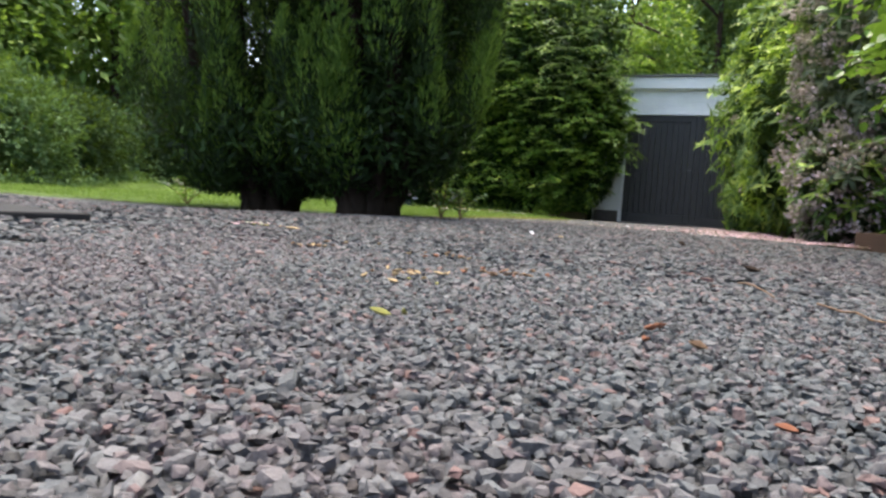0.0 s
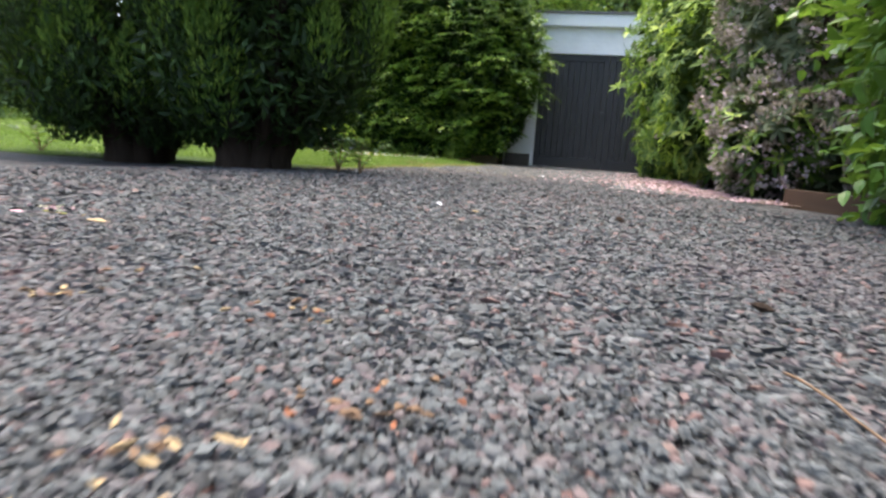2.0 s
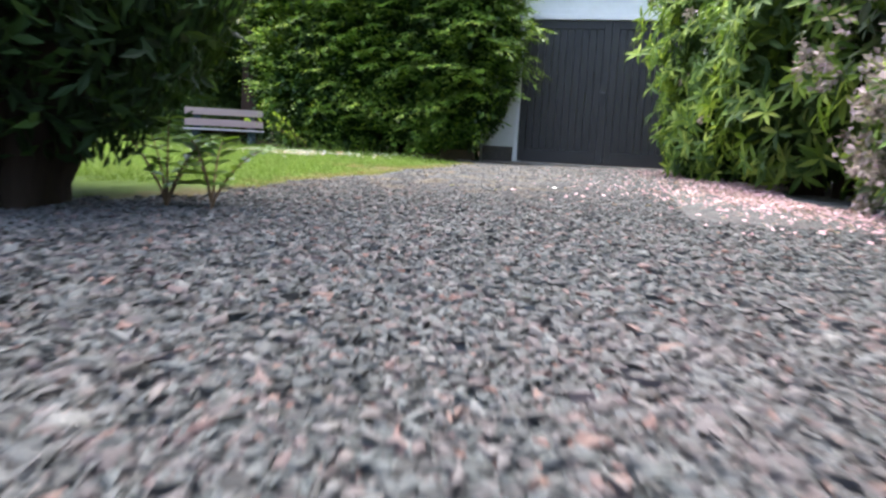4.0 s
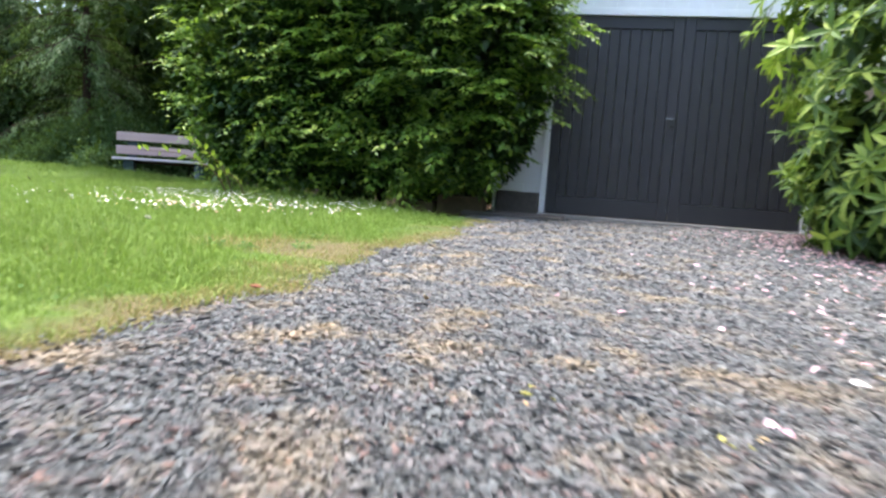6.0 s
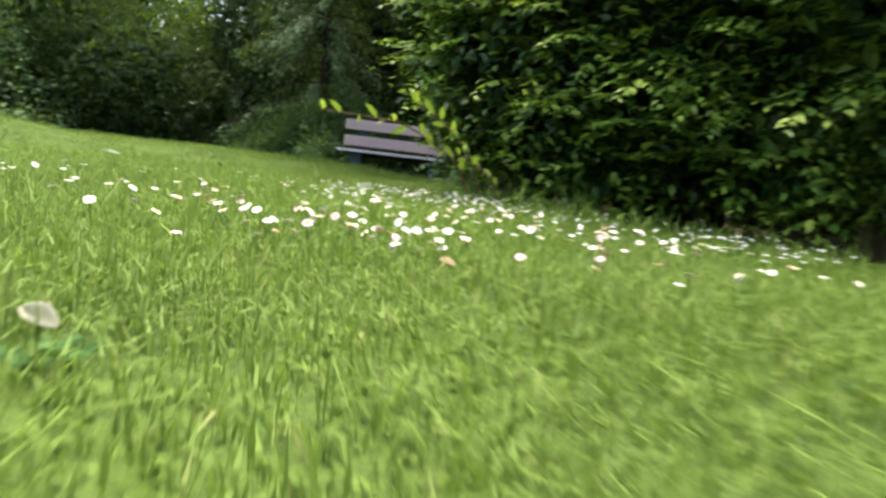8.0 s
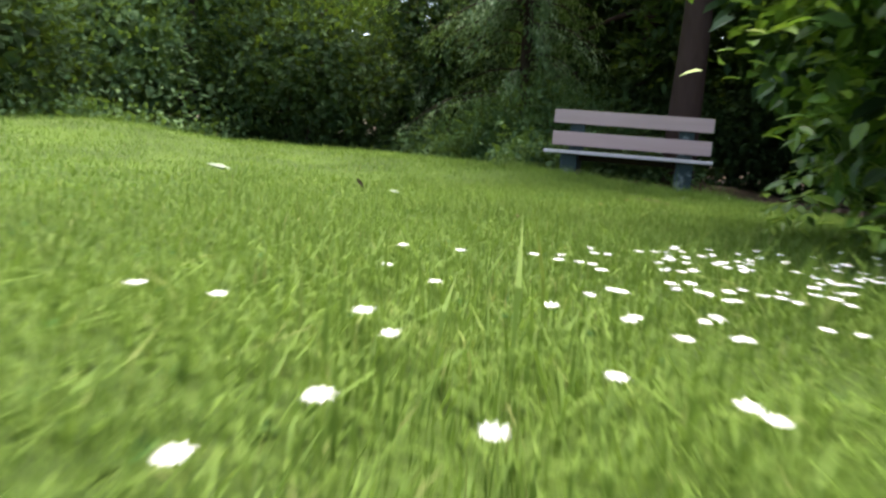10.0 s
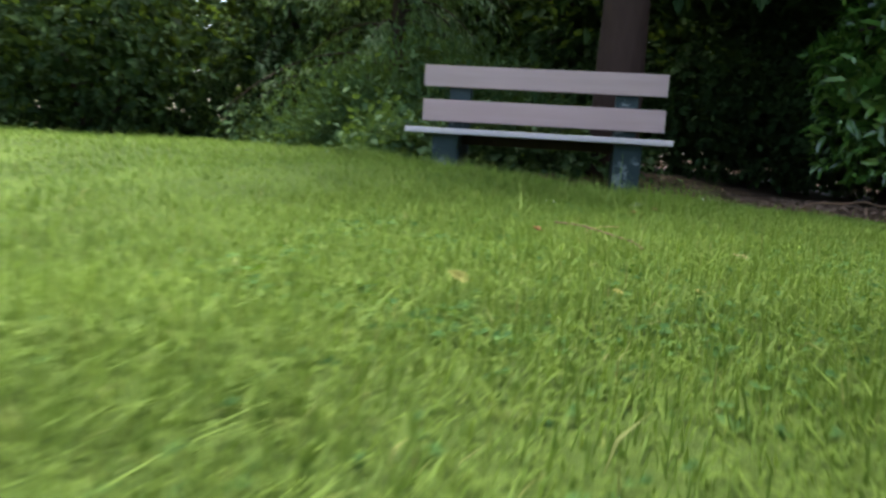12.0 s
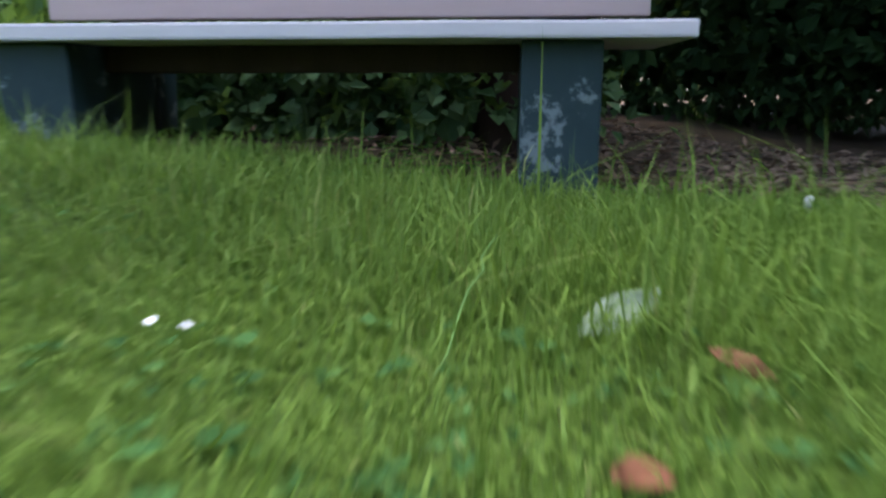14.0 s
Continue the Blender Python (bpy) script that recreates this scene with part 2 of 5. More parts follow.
PETAL = leaf_material("fallen_pink_petals", [(0.0, (0.36, 0.21, 0.26)), (0.6, (0.52, 0.34, 0.4)), (1.0, (0.72, 0.56, 0.62))], 0.8, 0.1, 0.2)
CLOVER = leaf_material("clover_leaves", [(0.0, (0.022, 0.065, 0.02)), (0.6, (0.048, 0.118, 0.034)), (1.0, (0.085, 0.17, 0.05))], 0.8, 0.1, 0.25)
LAUREL = leaf_material("laurel_leaves", [(0.0, (0.04, 0.1, 0.02)), (0.6, (0.08, 0.19, 0.03)), (1.0, (0.18, 0.32, 0.06))], 0.25, 0.6, 0.18)
# shade of woodland and shrub insides is put into this leaf colour
SHADEWOOD = leaf_material("dark_leaves_shade_in_colour", [(0.0, (0.008, 0.02, 0.008)), (0.6, (0.02, 0.045, 0.016)), (1.0, (0.05, 0.09, 0.03))], 0.8, 0.1, 0.15)
GREYLEAF = leaf_material("grey_green_shrub_leaves", [(0.0, (0.025, 0.06, 0.025)), (0.6, (0.06, 0.11, 0.045)), (1.0, (0.15, 0.23, 0.1))], 0.75, 0.15, 0.25)
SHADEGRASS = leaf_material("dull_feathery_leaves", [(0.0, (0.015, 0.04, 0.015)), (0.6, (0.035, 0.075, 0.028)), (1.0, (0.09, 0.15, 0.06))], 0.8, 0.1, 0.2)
PALE_NEEDLE = leaf_material("pale_conifer_sprays", [(0.0, (0.045, 0.085, 0.04)), (0.6, (0.12, 0.18, 0.09)), (1.0, (0.26, 0.34, 0.2))], 0.7, 0.2, 0.25)
FARLEAF = leaf_material("garden_tree_leaves", [(0.0, (0.04, 0.09, 0.02)), (0.6, (0.115, 0.205, 0.042)), (1.0, (0.3, 0.41, 0.1))], 0.5, 0.3, 0.4)
BARK = plain("dark_bark", (0.02, 0.015, 0.012), (0.065, 0.045, 0.034), 18, 0.95, 0.1, 0.9, 0.02, (1, 1, 0.25))
RED_BARK = plain("reddish_bark", (0.028, 0.018, 0.015), (0.07, 0.044, 0.036), 14, 0.95, 0.1, 0.9, 0.02, (1, 1, 0.2))
PAINT = brickwork("white_masonry_paint", (0.74, 0.75, 0.77), (0.86, 0.87, 0.88), 9, 0.75, 0.25, 0.25, 0.004)
TRIM = plain("white_gloss_trim", (0.74, 0.75, 0.77), (0.84, 0.85, 0.86), 12, 0.45, 0.4, 0.08, 0.002)
DOOR = plain("charcoal_door_paint", (0.026, 0.0265, 0.03), (0.047, 0.047, 0.052), 7, 0.5, 0.35, 0.15, 0.002, (1, 1, 0.08))
FELT = plain("grey_roof_felt", (0.10, 0.10, 0.11), (0.2, 0.2, 0.21), 20, 0.95, 0.1, 0.4, 0.004)
PLINTH = plain("weathered_dark_plinth", (0.06, 0.055, 0.05), (0.16, 0.14, 0.125), 22, 0.9, 0.2, 0.5, 0.006)
SANDSTONE = plain("mossy_sandstone", (0.06, 0.047, 0.03), (0.16, 0.12, 0.07), 25, 0.95, 0.1, 0.6, 0.008)
CONCRETE = plain("worn_concrete", (0.18, 0.175, 0.17), (0.34, 0.33, 0.32), 25, 0.9, 0.2, 0.4, 0.004)
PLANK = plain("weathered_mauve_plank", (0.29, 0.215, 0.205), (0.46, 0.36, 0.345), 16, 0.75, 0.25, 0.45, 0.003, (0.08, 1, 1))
PLANK_TOP = plain("pale_seat_plank", (0.42, 0.38, 0.40), (0.60, 0.56, 0.58), 16, 0.7, 0.25, 0.4, 0.003, (0.08, 1, 1))
TEAL = plain("flaking_blue_green_paint", (0.012, 0.026, 0.03), (0.03, 0.052, 0.058), 14, 0.65, 0.3, 0.4, 0.003)
LITTER = plain("dead_leaf_litter", (0.09, 0.06, 0.045), (0.26, 0.18, 0.13), 30, 0.95, 0.1, 0.4, 0.002)
tt = TEAL.node_tree
tb = tt.nodes["Principled BSDF"]
old = tb.inputs["Base Color"].links[0].from_socket
gap = tt.nodes.new("ShaderNodeVectorMath")
gap.operation = "DISTANCE"
gap.inputs[1].default_value = (-6.63, 4.24, 0.03)
tt.links.new(coords(tt), gap.inputs[0])
near_foot = tt.nodes.new("ShaderNodeMapRange")
near_foot.inputs["From Min"].default_value, near_foot.inputs["From Max"].default_value, near_foot.inputs["To Max"].default_value = 0.11, 0.0, 0.16
tt.links.new(gap.outputs["Value"], near_foot.inputs["Value"])
worn_by = tt.nodes.new("ShaderNodeMath")
tt.links.new(noise_of(tt, 9, 6, None, 0.7), worn_by.inputs[0])
tt.links.new(near_foot.outputs[0], worn_by.inputs[1])
flakes = ramp(tt, worn_by.outputs[0], [(0.57, (0, 0, 0)), (0.62, (0.85, 0.85, 0.85))])
tt.links.new(mix(tt, flakes, old, (0.16, 0.19, 0.2)), tb.inputs["Base Color"])
TIMBER = plain("brown_edging_timber", (0.045, 0.028, 0.02), (0.11, 0.068, 0.045), 20, 0.85, 0.2, 0.5, 0.004, (0.1, 1, 1))
STEEL = plain("dull_steel", (0.2, 0.2, 0.21), (0.34, 0.34, 0.35), 60, 0.4, 0.5, 0.1, 0.001)
STEEL.node_tree.nodes["Principled BSDF"].inputs["Metallic"].default_value = 0.9
RUBBER = plain("black_rubber", (0.015, 0.015, 0.016), (0.03, 0.03, 0.032), 40, 0.8, 0.2, 0.3, 0.003)
DAISY = plain("daisy_white", (0.72, 0.72, 0.74), (0.85, 0.85, 0.86), 200, 0.8, 0.1, 0.1, 0.0005)
DAISY_PINK = plain("daisy_pink", (0.6, 0.36, 0.46), (0.8, 0.6, 0.68), 200, 0.8, 0.1, 0.1, 0.0005)
YOLK = plain("daisy_yellow", (0.55, 0.36, 0.03), (0.75, 0.52, 0.06), 300, 0.8, 0.1, 0.3, 0.0005)
STALK = plain("green_stalk", (0.06, 0.13, 0.03), (0.13, 0.23, 0.06), 90, 0.7, 0.2, 0.1, 0.001)
RUST = plain("rust_dead_leaf", (0.13, 0.05, 0.03), (0.24, 0.1, 0.055), 60, 0.8, 0.2, 0.4, 0.002)
STRAW = plain("straw_stem", (0.24, 0.175, 0.1), (0.38, 0.29, 0.17), 60, 0.8, 0.2, 0.3, 0.001)
PALE_LEAF = plain("silvery_leaf_back", (0.13, 0.17, 0.12), (0.25, 0.3, 0.22), 50, 0.7, 0.3, 0.3, 0.001)
CREAM_LEAF = plain("cream_leaf_back", (0.3, 0.31, 0.21), (0.52, 0.52, 0.4), 50, 0.7, 0.3, 0.3, 0.001)
YELLOW_LEAF = plain("yellow_fallen_leaf", (0.2, 0.2, 0.055), (0.31, 0.3, 0.1), 50, 0.75, 0.2, 0.3, 0.001)
BROWN_TWIG = plain("brown_twig", (0.10, 0.065, 0.04), (0.2, 0.13, 0.09), 50, 0.9, 0.1, 0.4, 0.001)


# ---- mesh helpers ----
def bulk(name, verts, faces, mat, smooth=False):
    """A mesh from arrays: n x 3 vertices and m x k faces."""
    me = bpy.data.meshes.new(name)
    verts, faces = np.asarray(verts, np.float32), np.asarray(faces, np.int32)
    me.vertices.add(len(verts))
    me.vertices.foreach_set("co", verts.ravel())
    me.loops.add(faces.size)
    me.loops.foreach_set("vertex_index", faces.ravel())
    me.polygons.add(len(faces))
    me.polygons.foreach_set("loop_start", np.arange(0, faces.size, faces.shape[1], dtype=np.int32))
    me.polygons.foreach_set("use_smooth", np.broadcast_to(smooth, len(faces)).astype(bool))
    me.update(calc_edges=True)
    me.validate()
    me.materials.append(mat)
    return me


def joined(pieces):
    """Arrays of several (verts, faces) as one."""
    vs, fs, n = [], [], 0
    for v, f in pieces:
        vs.append(v), fs.append(f + n)
        n += len(v)
    return np.concatenate(vs), np.concatenate(fs)


def child(name, me, parent, label=""):
    ob = new(name, me)
    ob.parent = parent
    return tagged(ob, label=label) if label else ob


def part(name, bm, mat, parent, label=""):
    me = bpy.data.meshes.new(name)
    bm.to_mesh(me)
    bm.free()
    me.materials.append(mat)
    return child(name, me, parent, label)


def thing(name, m, label, category, group="", kind=""):
    ob = new(name)
    ob.empty_display_size = 0.1
    ob.matrix_world = m
    return tagged(ob, label, category, group, kind)


def box(x0, x1, y0, y1, z0, z1, bevel=0.004, cuts=0, wobble=0.0):
    bm = bmesh.new()
    bmesh.ops.create_cube(bm, size=1)
    for v in bm.verts:
        v.co = Vector(((x0 + x1) / 2 + v.co.x * (x1 - x0), (y0 + y1) / 2 + v.co.y * (y1 - y0), (z0 + z1) / 2 + v.co.z * (z1 - z0)))
    if bevel:
        bmesh.ops.bevel(bm, geom=bm.edges[:], offset=bevel, segments=2, profile=0.6, affect="EDGES")
    if cuts:
        bmesh.ops.subdivide_edges(bm, edges=[e for e in bm.edges if e.calc_length() > 0.3], cuts=cuts, use_grid_fill=True)
    if wobble:
        for v in bm.verts:
            v.co += wobble * noise.noise_vector(v.co * 6)
    return bm


def prism(outline, u0, u1, bevel=0.006):
    """An outline in y and z, drawn out along x."""
    bm = bmesh.new()
    a = [bm.verts.new((u0, y, z)) for y, z in outline]
    b = [bm.verts.new((u1, y, z)) for y, z in outline]
    bm.faces.new(a[::-1]), bm.faces.new(b)
    for k in range(len(a)):
        bm.faces.new((a[k], a[(k + 1) % len(a)], b[(k + 1) % len(a)], b[k]))
    bmesh.ops.recalc_face_normals(bm, faces=bm.faces[:])
    bmesh.ops.bevel(bm, geom=bm.edges[:], offset=bevel, segments=2, profile=0.6, affect="EDGES")
    return bm


def tube(points, radii, sides=8, lumps=0.0):
    """A tapered limb along points, as arrays."""
    points = np.asarray(points, float)
    ways = np.gradient(points, axis=0)
    ways /= np.linalg.norm(ways, axis=1)[:, None] + 1e-9
    side = np.cross(ways, (0.31, 0.87, 0.38))
    side /= np.linalg.norm(side, axis=1)[:, None] + 1e-9
    other = np.cross(ways, side)
    ang = np.linspace(0, 2 * np.pi, sides, endpoint=False)
    r = np.asarray(radii, float)[:, None] * (1 + lumps * np.sin(3 * ang + np.arange(len(points))[:, None] * 0.7) + lumps * np.sin(7 * ang))
    v = points[:, None] + r[..., None] * (np.cos(ang)[:, None] * side[:, None] + np.sin(ang)[:, None] * other[:, None])
    n = len(points)
    i, j = np.meshgrid(np.arange(n - 1), np.arange(sides), indexing="ij")
    a = i * sides + j
    b = i * sides + (j + 1) % sides
    f = np.stack([a, b, b + sides, a + sides], -1).reshape(-1, 4)
    return v.reshape(-1, 3), f


def unit(v):
    return v / (np.linalg.norm(v, axis=-1, keepdims=True) + 1e-9)


def leaves(at, way, face, length, width, fold=0.25, fine=False):
    """Folded leaves: roots, ways of growth, upper sides, lengths and widths. fine: a rounder outline."""
    way = unit(way)
    side = unit(np.cross(way, face))
    up = np.cross(side, way)
    L, W = np.broadcast_to(length, len(at))[:, None], np.broadcast_to(width, len(at))[:, None]
    n = len(at)
    if not fine:
        v = np.stack([at, at + way * L * 0.45 + side * W / 2 + up * W * fold, at + way * L, at + way * L * 0.45 - side * W / 2 + up * W * fold], 1)
        f = np.array([[0, 1, 2], [0, 2, 3]])
    else:
        q = [at]
        for s in (1, -1):
            q += [at + way * L * 0.3 + s * side * W * 0.46 + up * W * fold, at + way * L * 0.68 + s * side * W * 0.38 + up * (W * fold * 0.7 - L * 0.04)]
        q += [at + way * L - up * L * 0.12, at + way * L * 0.5 - up * L * 0.01]
        v = np.stack(q, 1)
        f = np.array([[0, 1, 6], [1, 2, 6], [2, 5, 6], [0, 6, 3], [3, 6, 4], [4, 6, 5]])
    k = v.shape[1]
    return v.reshape(-1, 3), (f[None] + k * np.arange(n)[:, None, None]).reshape(-1, 3)


def rough_field(p, scale, seed):
    """A cheap smooth unevenness of about -1 to 1 at points."""
    r = np.random.default_rng(seed)
    out = np.zeros(len(p))
    for k in range(7):
        w = r.normal(size=3) * scale * (1 + 0.35 * k)
        out += np.sin(p @ w + r.uniform(0, 6.28)) / (1 + 0.35 * k)
    return out / 2.6


# ---- ground ----
def sheet(name, xs, ys, mat, lift, keep=None):
    gx, gy = np.meshgrid(xs, ys)
    v = np.stack([gx, gy, land(gx, gy) + lift(gx, gy)], -1).reshape(-1, 3)
    n = len(xs)
    i, j = np.meshgrid(np.arange(len(ys) - 1), np.arange(n - 1), indexing="ij")
    a = (i * n + j).ravel()
    f = np.stack([a, a + 1, a + n + 1, a + n], -1)
    if keep is not None:
        c = v[f].mean(1)
        f = f[keep(c[:, 0], c[:, 1])]
        used, back = np.unique(f, return_inverse=True)
        v, f = v[used], back.reshape(f.shape)
    return new(name, bulk(name, v, f, mat, True))


wide = np.concatenate([-np.geomspace(400, 30, 14), np.linspace(-28, 28, 113), np.geomspace(30, 400, 14)])
tagged(sheet("ground", wide, wide, SOIL, lambda x, y: -0.035 + 0 * x), "brown leaf-litter soil under the garden shrubs", "ground", kind="structure")
tagged(sheet("gravel_drive", np.linspace(-9, 6, 121), np.linspace(-26, -0.02, 209), GRAVEL,
             lambda x, y: 0.006 * np.sin(2.1 * x + 1) * np.sin(1.7 * y) - 0.004,
             lambda x, y: (lawn_inside(x, y) < 0.12) & ((y < -1.7) | (x > -0.6))),
       "grey and mauve slate-chip gravel drive", "driveway", kind="structure")
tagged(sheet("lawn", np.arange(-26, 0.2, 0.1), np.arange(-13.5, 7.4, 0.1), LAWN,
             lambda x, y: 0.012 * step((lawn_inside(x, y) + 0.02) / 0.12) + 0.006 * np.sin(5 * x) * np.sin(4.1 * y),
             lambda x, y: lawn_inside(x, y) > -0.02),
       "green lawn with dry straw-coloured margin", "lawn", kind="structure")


def chips(x0, x1, y0, y1, pitch, size, seed, four=True):
    r = np.random.default_rng(seed)
    gx, gy = np.meshgrid(np.arange(x0, x1, pitch), np.arange(y0, y1, pitch))
    x, y = gx.ravel() + r.uniform(-0.5, 0.5, gx.size) * pitch, gy.ravel() + r.uniform(-0.5, 0.5, gx.size) * pitch
    ok = lawn_inside(x, y) < r.uniform(-0.12, 0.1, len(x))
    x, y = x[ok], y[ok]
    n = len(x)
    s = size * np.clip(r.lognormal(0, 0.3, n), 0.55, 1.55)
    # a flat-topped angular chip, wider below
    a = np.array([[1, 0.1, 1], [0.1, 1, 1], [-1, -0.1, 1], [-0.1, -1, 1], [1.3, 0.2, -1], [0.1, 1.3, -1], [-1.3, 0, -1], [0, -1.3, -1]], float)
    p = a[None] + r.uniform(-0.42, 0.42, (n, 8, 3)) * np.array([1, 1, 0.8])
    p *= np.stack([r.uniform(0.42, 0.7, n), r.uniform(0.29, 0.48, n), r.uniform(0.14, 0.3, n)], -1)[:, None] * s[:, None, None]
    yaw, tip, roll = r.uniform(0, 6.283, n), r.normal(0, 0.3 if four else 0.19, n), r.normal(0, 0.3 if four else 0.19, n)
    c, w = np.cos(tip)[:, None], np.sin(tip)[:, None]
    p = np.stack([p[..., 0], p[..., 1] * c - p[..., 2] * w, p[..., 1] * w + p[..., 2] * c], -1)
    c, w = np.cos(roll)[:, None], np.sin(roll)[:, None]
    p = np.stack([p[..., 0] * c + p[..., 2] * w, p[..., 1], -p[..., 0] * w + p[..., 2] * c], -1)
    c, w = np.cos(yaw)[:, None], np.sin(yaw)[:, None]
    p = np.stack([p[..., 0] * c - p[..., 1] * w, p[..., 0] * w + p[..., 1] * c, p[..., 2]], -1)
    z = land(x, y) + 0.006 * np.sin(2.1 * x + 1) * np.sin(1.7 * y) + r.uniform(-0.002, 0.008, n)
    p += np.stack([x, y, z], -1)[:, None]
    f = np.array([[0, 1, 3], [1, 2, 3], [0, 4, 1], [4, 5, 1], [1, 5, 2], [5, 6, 2], [2, 6, 3], [6, 7, 3], [3, 7, 0], [7, 4, 0]])
    if not four:
        p = p[:, [0, 1, 2, 4, 5, 6]] * np.array([1, 1, 0.75]) + np.stack([0 * z, 0 * z, z * 0.25], -1)[:, None]
        f = np.array([[0, 1, 2], [0, 3, 1], [3, 4, 1], [1, 4, 2], [4, 5, 2], [2, 5, 0], [5, 3, 0]])
    # about half are worn round on their sides
    worn = (np.arange(len(f)) >= (2 if four else 1))[None] & (r.uniform(size=n) < 0.5)[:, None]
    return p.reshape(-1, 3), (f[None] + p.shape[1] * np.arange(n)[:, None, None]).reshape(-1, 3), worn.ravel()


beds = [chips(1.3, 2.9, -14.05, -13.2, 0.0064, 0.0069, 1), chips(1.05, 2.95, -13.2, -12.8, 0.0085, 0.0092, 10), chips(0.8, 2.95, -12.8, -11.3, 0.0125, 0.0135, 9, False),
        chips(-0.6, 3.8, -11.3, -9.0, 0.02, 0.0185, 2, False), chips(-0.5, 2.9, -9.0, -7.7, 0.02, 0.0175, 3, False), chips(-0.35, 1.9, -7.7, -5.2, 0.0128, 0.0124, 4, False),
        chips(-0.35, 2.3, -5.2, -3.4, 0.019, 0.0165, 5, False), chips(-0.35, 2.6, -3.4, -0.1, 0.026, 0.021, 11, False), chips(-2, 1.05, -14, -12.8, 0.026, 0.021, 6, False),
        chips(-1.5, 0.8, -12.8, -11.3, 0.026, 0.021, 7, False), chips(2.95, 4.2, -14, -11.3, 0.026, 0.021, 8, False)]
tagged(new("loose_gravel", bulk("loose_gravel", *joined([b[:2] for b in beds]), CHIPS, np.concatenate([b[2] for b in beds]))), "loose angular grey, mauve and rust slate chips", "gravel", kind="stuff")


def turf(n, x0, x1, y0, y1, tall, wide_by, seed, away=0.0):
    r = np.random.default_rng(seed)
    x, y = r.uniform(x0, x1, n), r.uniform(y0, y1, n)
    if x0 == x1:
        x = np.interp(y, [-6.5, -4.4, -1.5, 0.7, 2.8, 4.5], [-0.5, -1.6, -3.9, -5.0, -6.1, -7.0]) + r.normal(0, 0.95, n)
    d = lawn_inside(x, y)
    p = np.stack([x, y, 0 * x], -1)
    ok = (d > r.uniform(-0.06, 0.02, n)) & (rough_field(p, 9, seed) > r.uniform(-2.0, -0.1, n))
    ok &= np.abs(x - np.interp(y, [-6.5, -4.4, -1.5, 0.7, 2.8, 4.5], [-0.5, -1.6, -3.9, -5.0, -6.1, -7.0])) >= away
    x, y, d, p = x[ok], y[ok], d[ok], p[ok]
    n = len(x)
    h = tall * r.lognormal(-0.1, 0.35, n) * (0.45 + 0.55 * step(d / 0.8)) * (1 + 0.35 * rough_field(p, 3, 5)) * (1 - 0.38 * straw_patch(x, y))
    lean, az = r.normal(0, 0.95, n) + 0.2, r.uniform(0, 6.283, n)
    out = np.stack([np.cos(az), np.sin(az), 0 * az], -1)
    side = np.stack([-np.sin(az), np.cos(az), 0 * az], -1)
    root = np.stack([x, y, land(x, y) + 0.004], -1)
    w = (wide_by * r.uniform(0.6, 1.4, n))[:, None]
    up = np.array([0, 0, 1.0])
    mid = root + (h * 0.55)[:, None] * up + (h * 0.3 * lean)[:, None] * out
    tip = root + (h * np.maximum(0.25, 1 - 0.3 * lean**2))[:, None] * up + (h * 0.95 * lean)[:, None] * out
    v = np.stack([root, mid + side * w / 2, tip, mid - side * w / 2], 1)
    f = np.array([[0, 1, 3], [1, 2, 3]])
    return v.reshape(-1, 3), (f[None] + 4 * np.arange(n)[:, None, None]).reshape(-1, 3)


blades = joined([turf(330000, 0, 0, -7.2, 4.7, 0.044, 0.0035, 11), turf(70000, -6.9, -4.9, 1.8, 4.6, 0.04, 0.0031, 14),
                 turf(115000, -15, -0.2, -8.6, 6, 0.046, 0.0085, 15, 1.7), turf(26000, -1.15, -0.02, -7.6, -2.0, 0.036, 0.0042, 16), turf(12000, -0.7, 0.05, -7.4, -3.2, 0.022, 0.003, 26),
                 turf(3500, -3.4, -0.5, -2.3, 0.6, 0.1, 0.005, 18), turf(22000, -8.4, -5.9, 3.4, 4.8, 0.11, 0.003, 17)])
tagged(new("grass", bulk("grass", *blades, BLADES)), "short green grass blades with dry tips", "grass", kind="stuff")


# ---- plants ----
def shell(r, n, centre, radii, yaw=0.0, power=2.0, uneven=0.16, deep=0.25, seed=3, low=-0.9):
    """Points in the outer layer of an uneven rounded body, and the ways outward."""
    d = unit(r.normal(size=(n * 2, 3)))
    d = d[d[:, 2] > low][:n]
    k = (np.abs(d) ** power).sum(-1) ** (-1 / power)
    q = d * k[:, None]
    bumps = 1 + uneven * rough_field(d * 3.0, 1.6, seed) + 0.6 * uneven * rough_field(d * 3.0, 4.5, seed + 1)
    q *= (bumps * (1 - deep * r.beta(1.1, 2.6, len(d))))[:, None]
    q *= np.asarray(radii)
    o = unit(d / np.asarray(radii))
    c, s = math.cos(yaw), math.sin(yaw)
    turn = np.array([[c, s, 0], [-s, c, 0], [0, 0, 1]])
    return q @ turn + np.asarray(centre), o @ turn


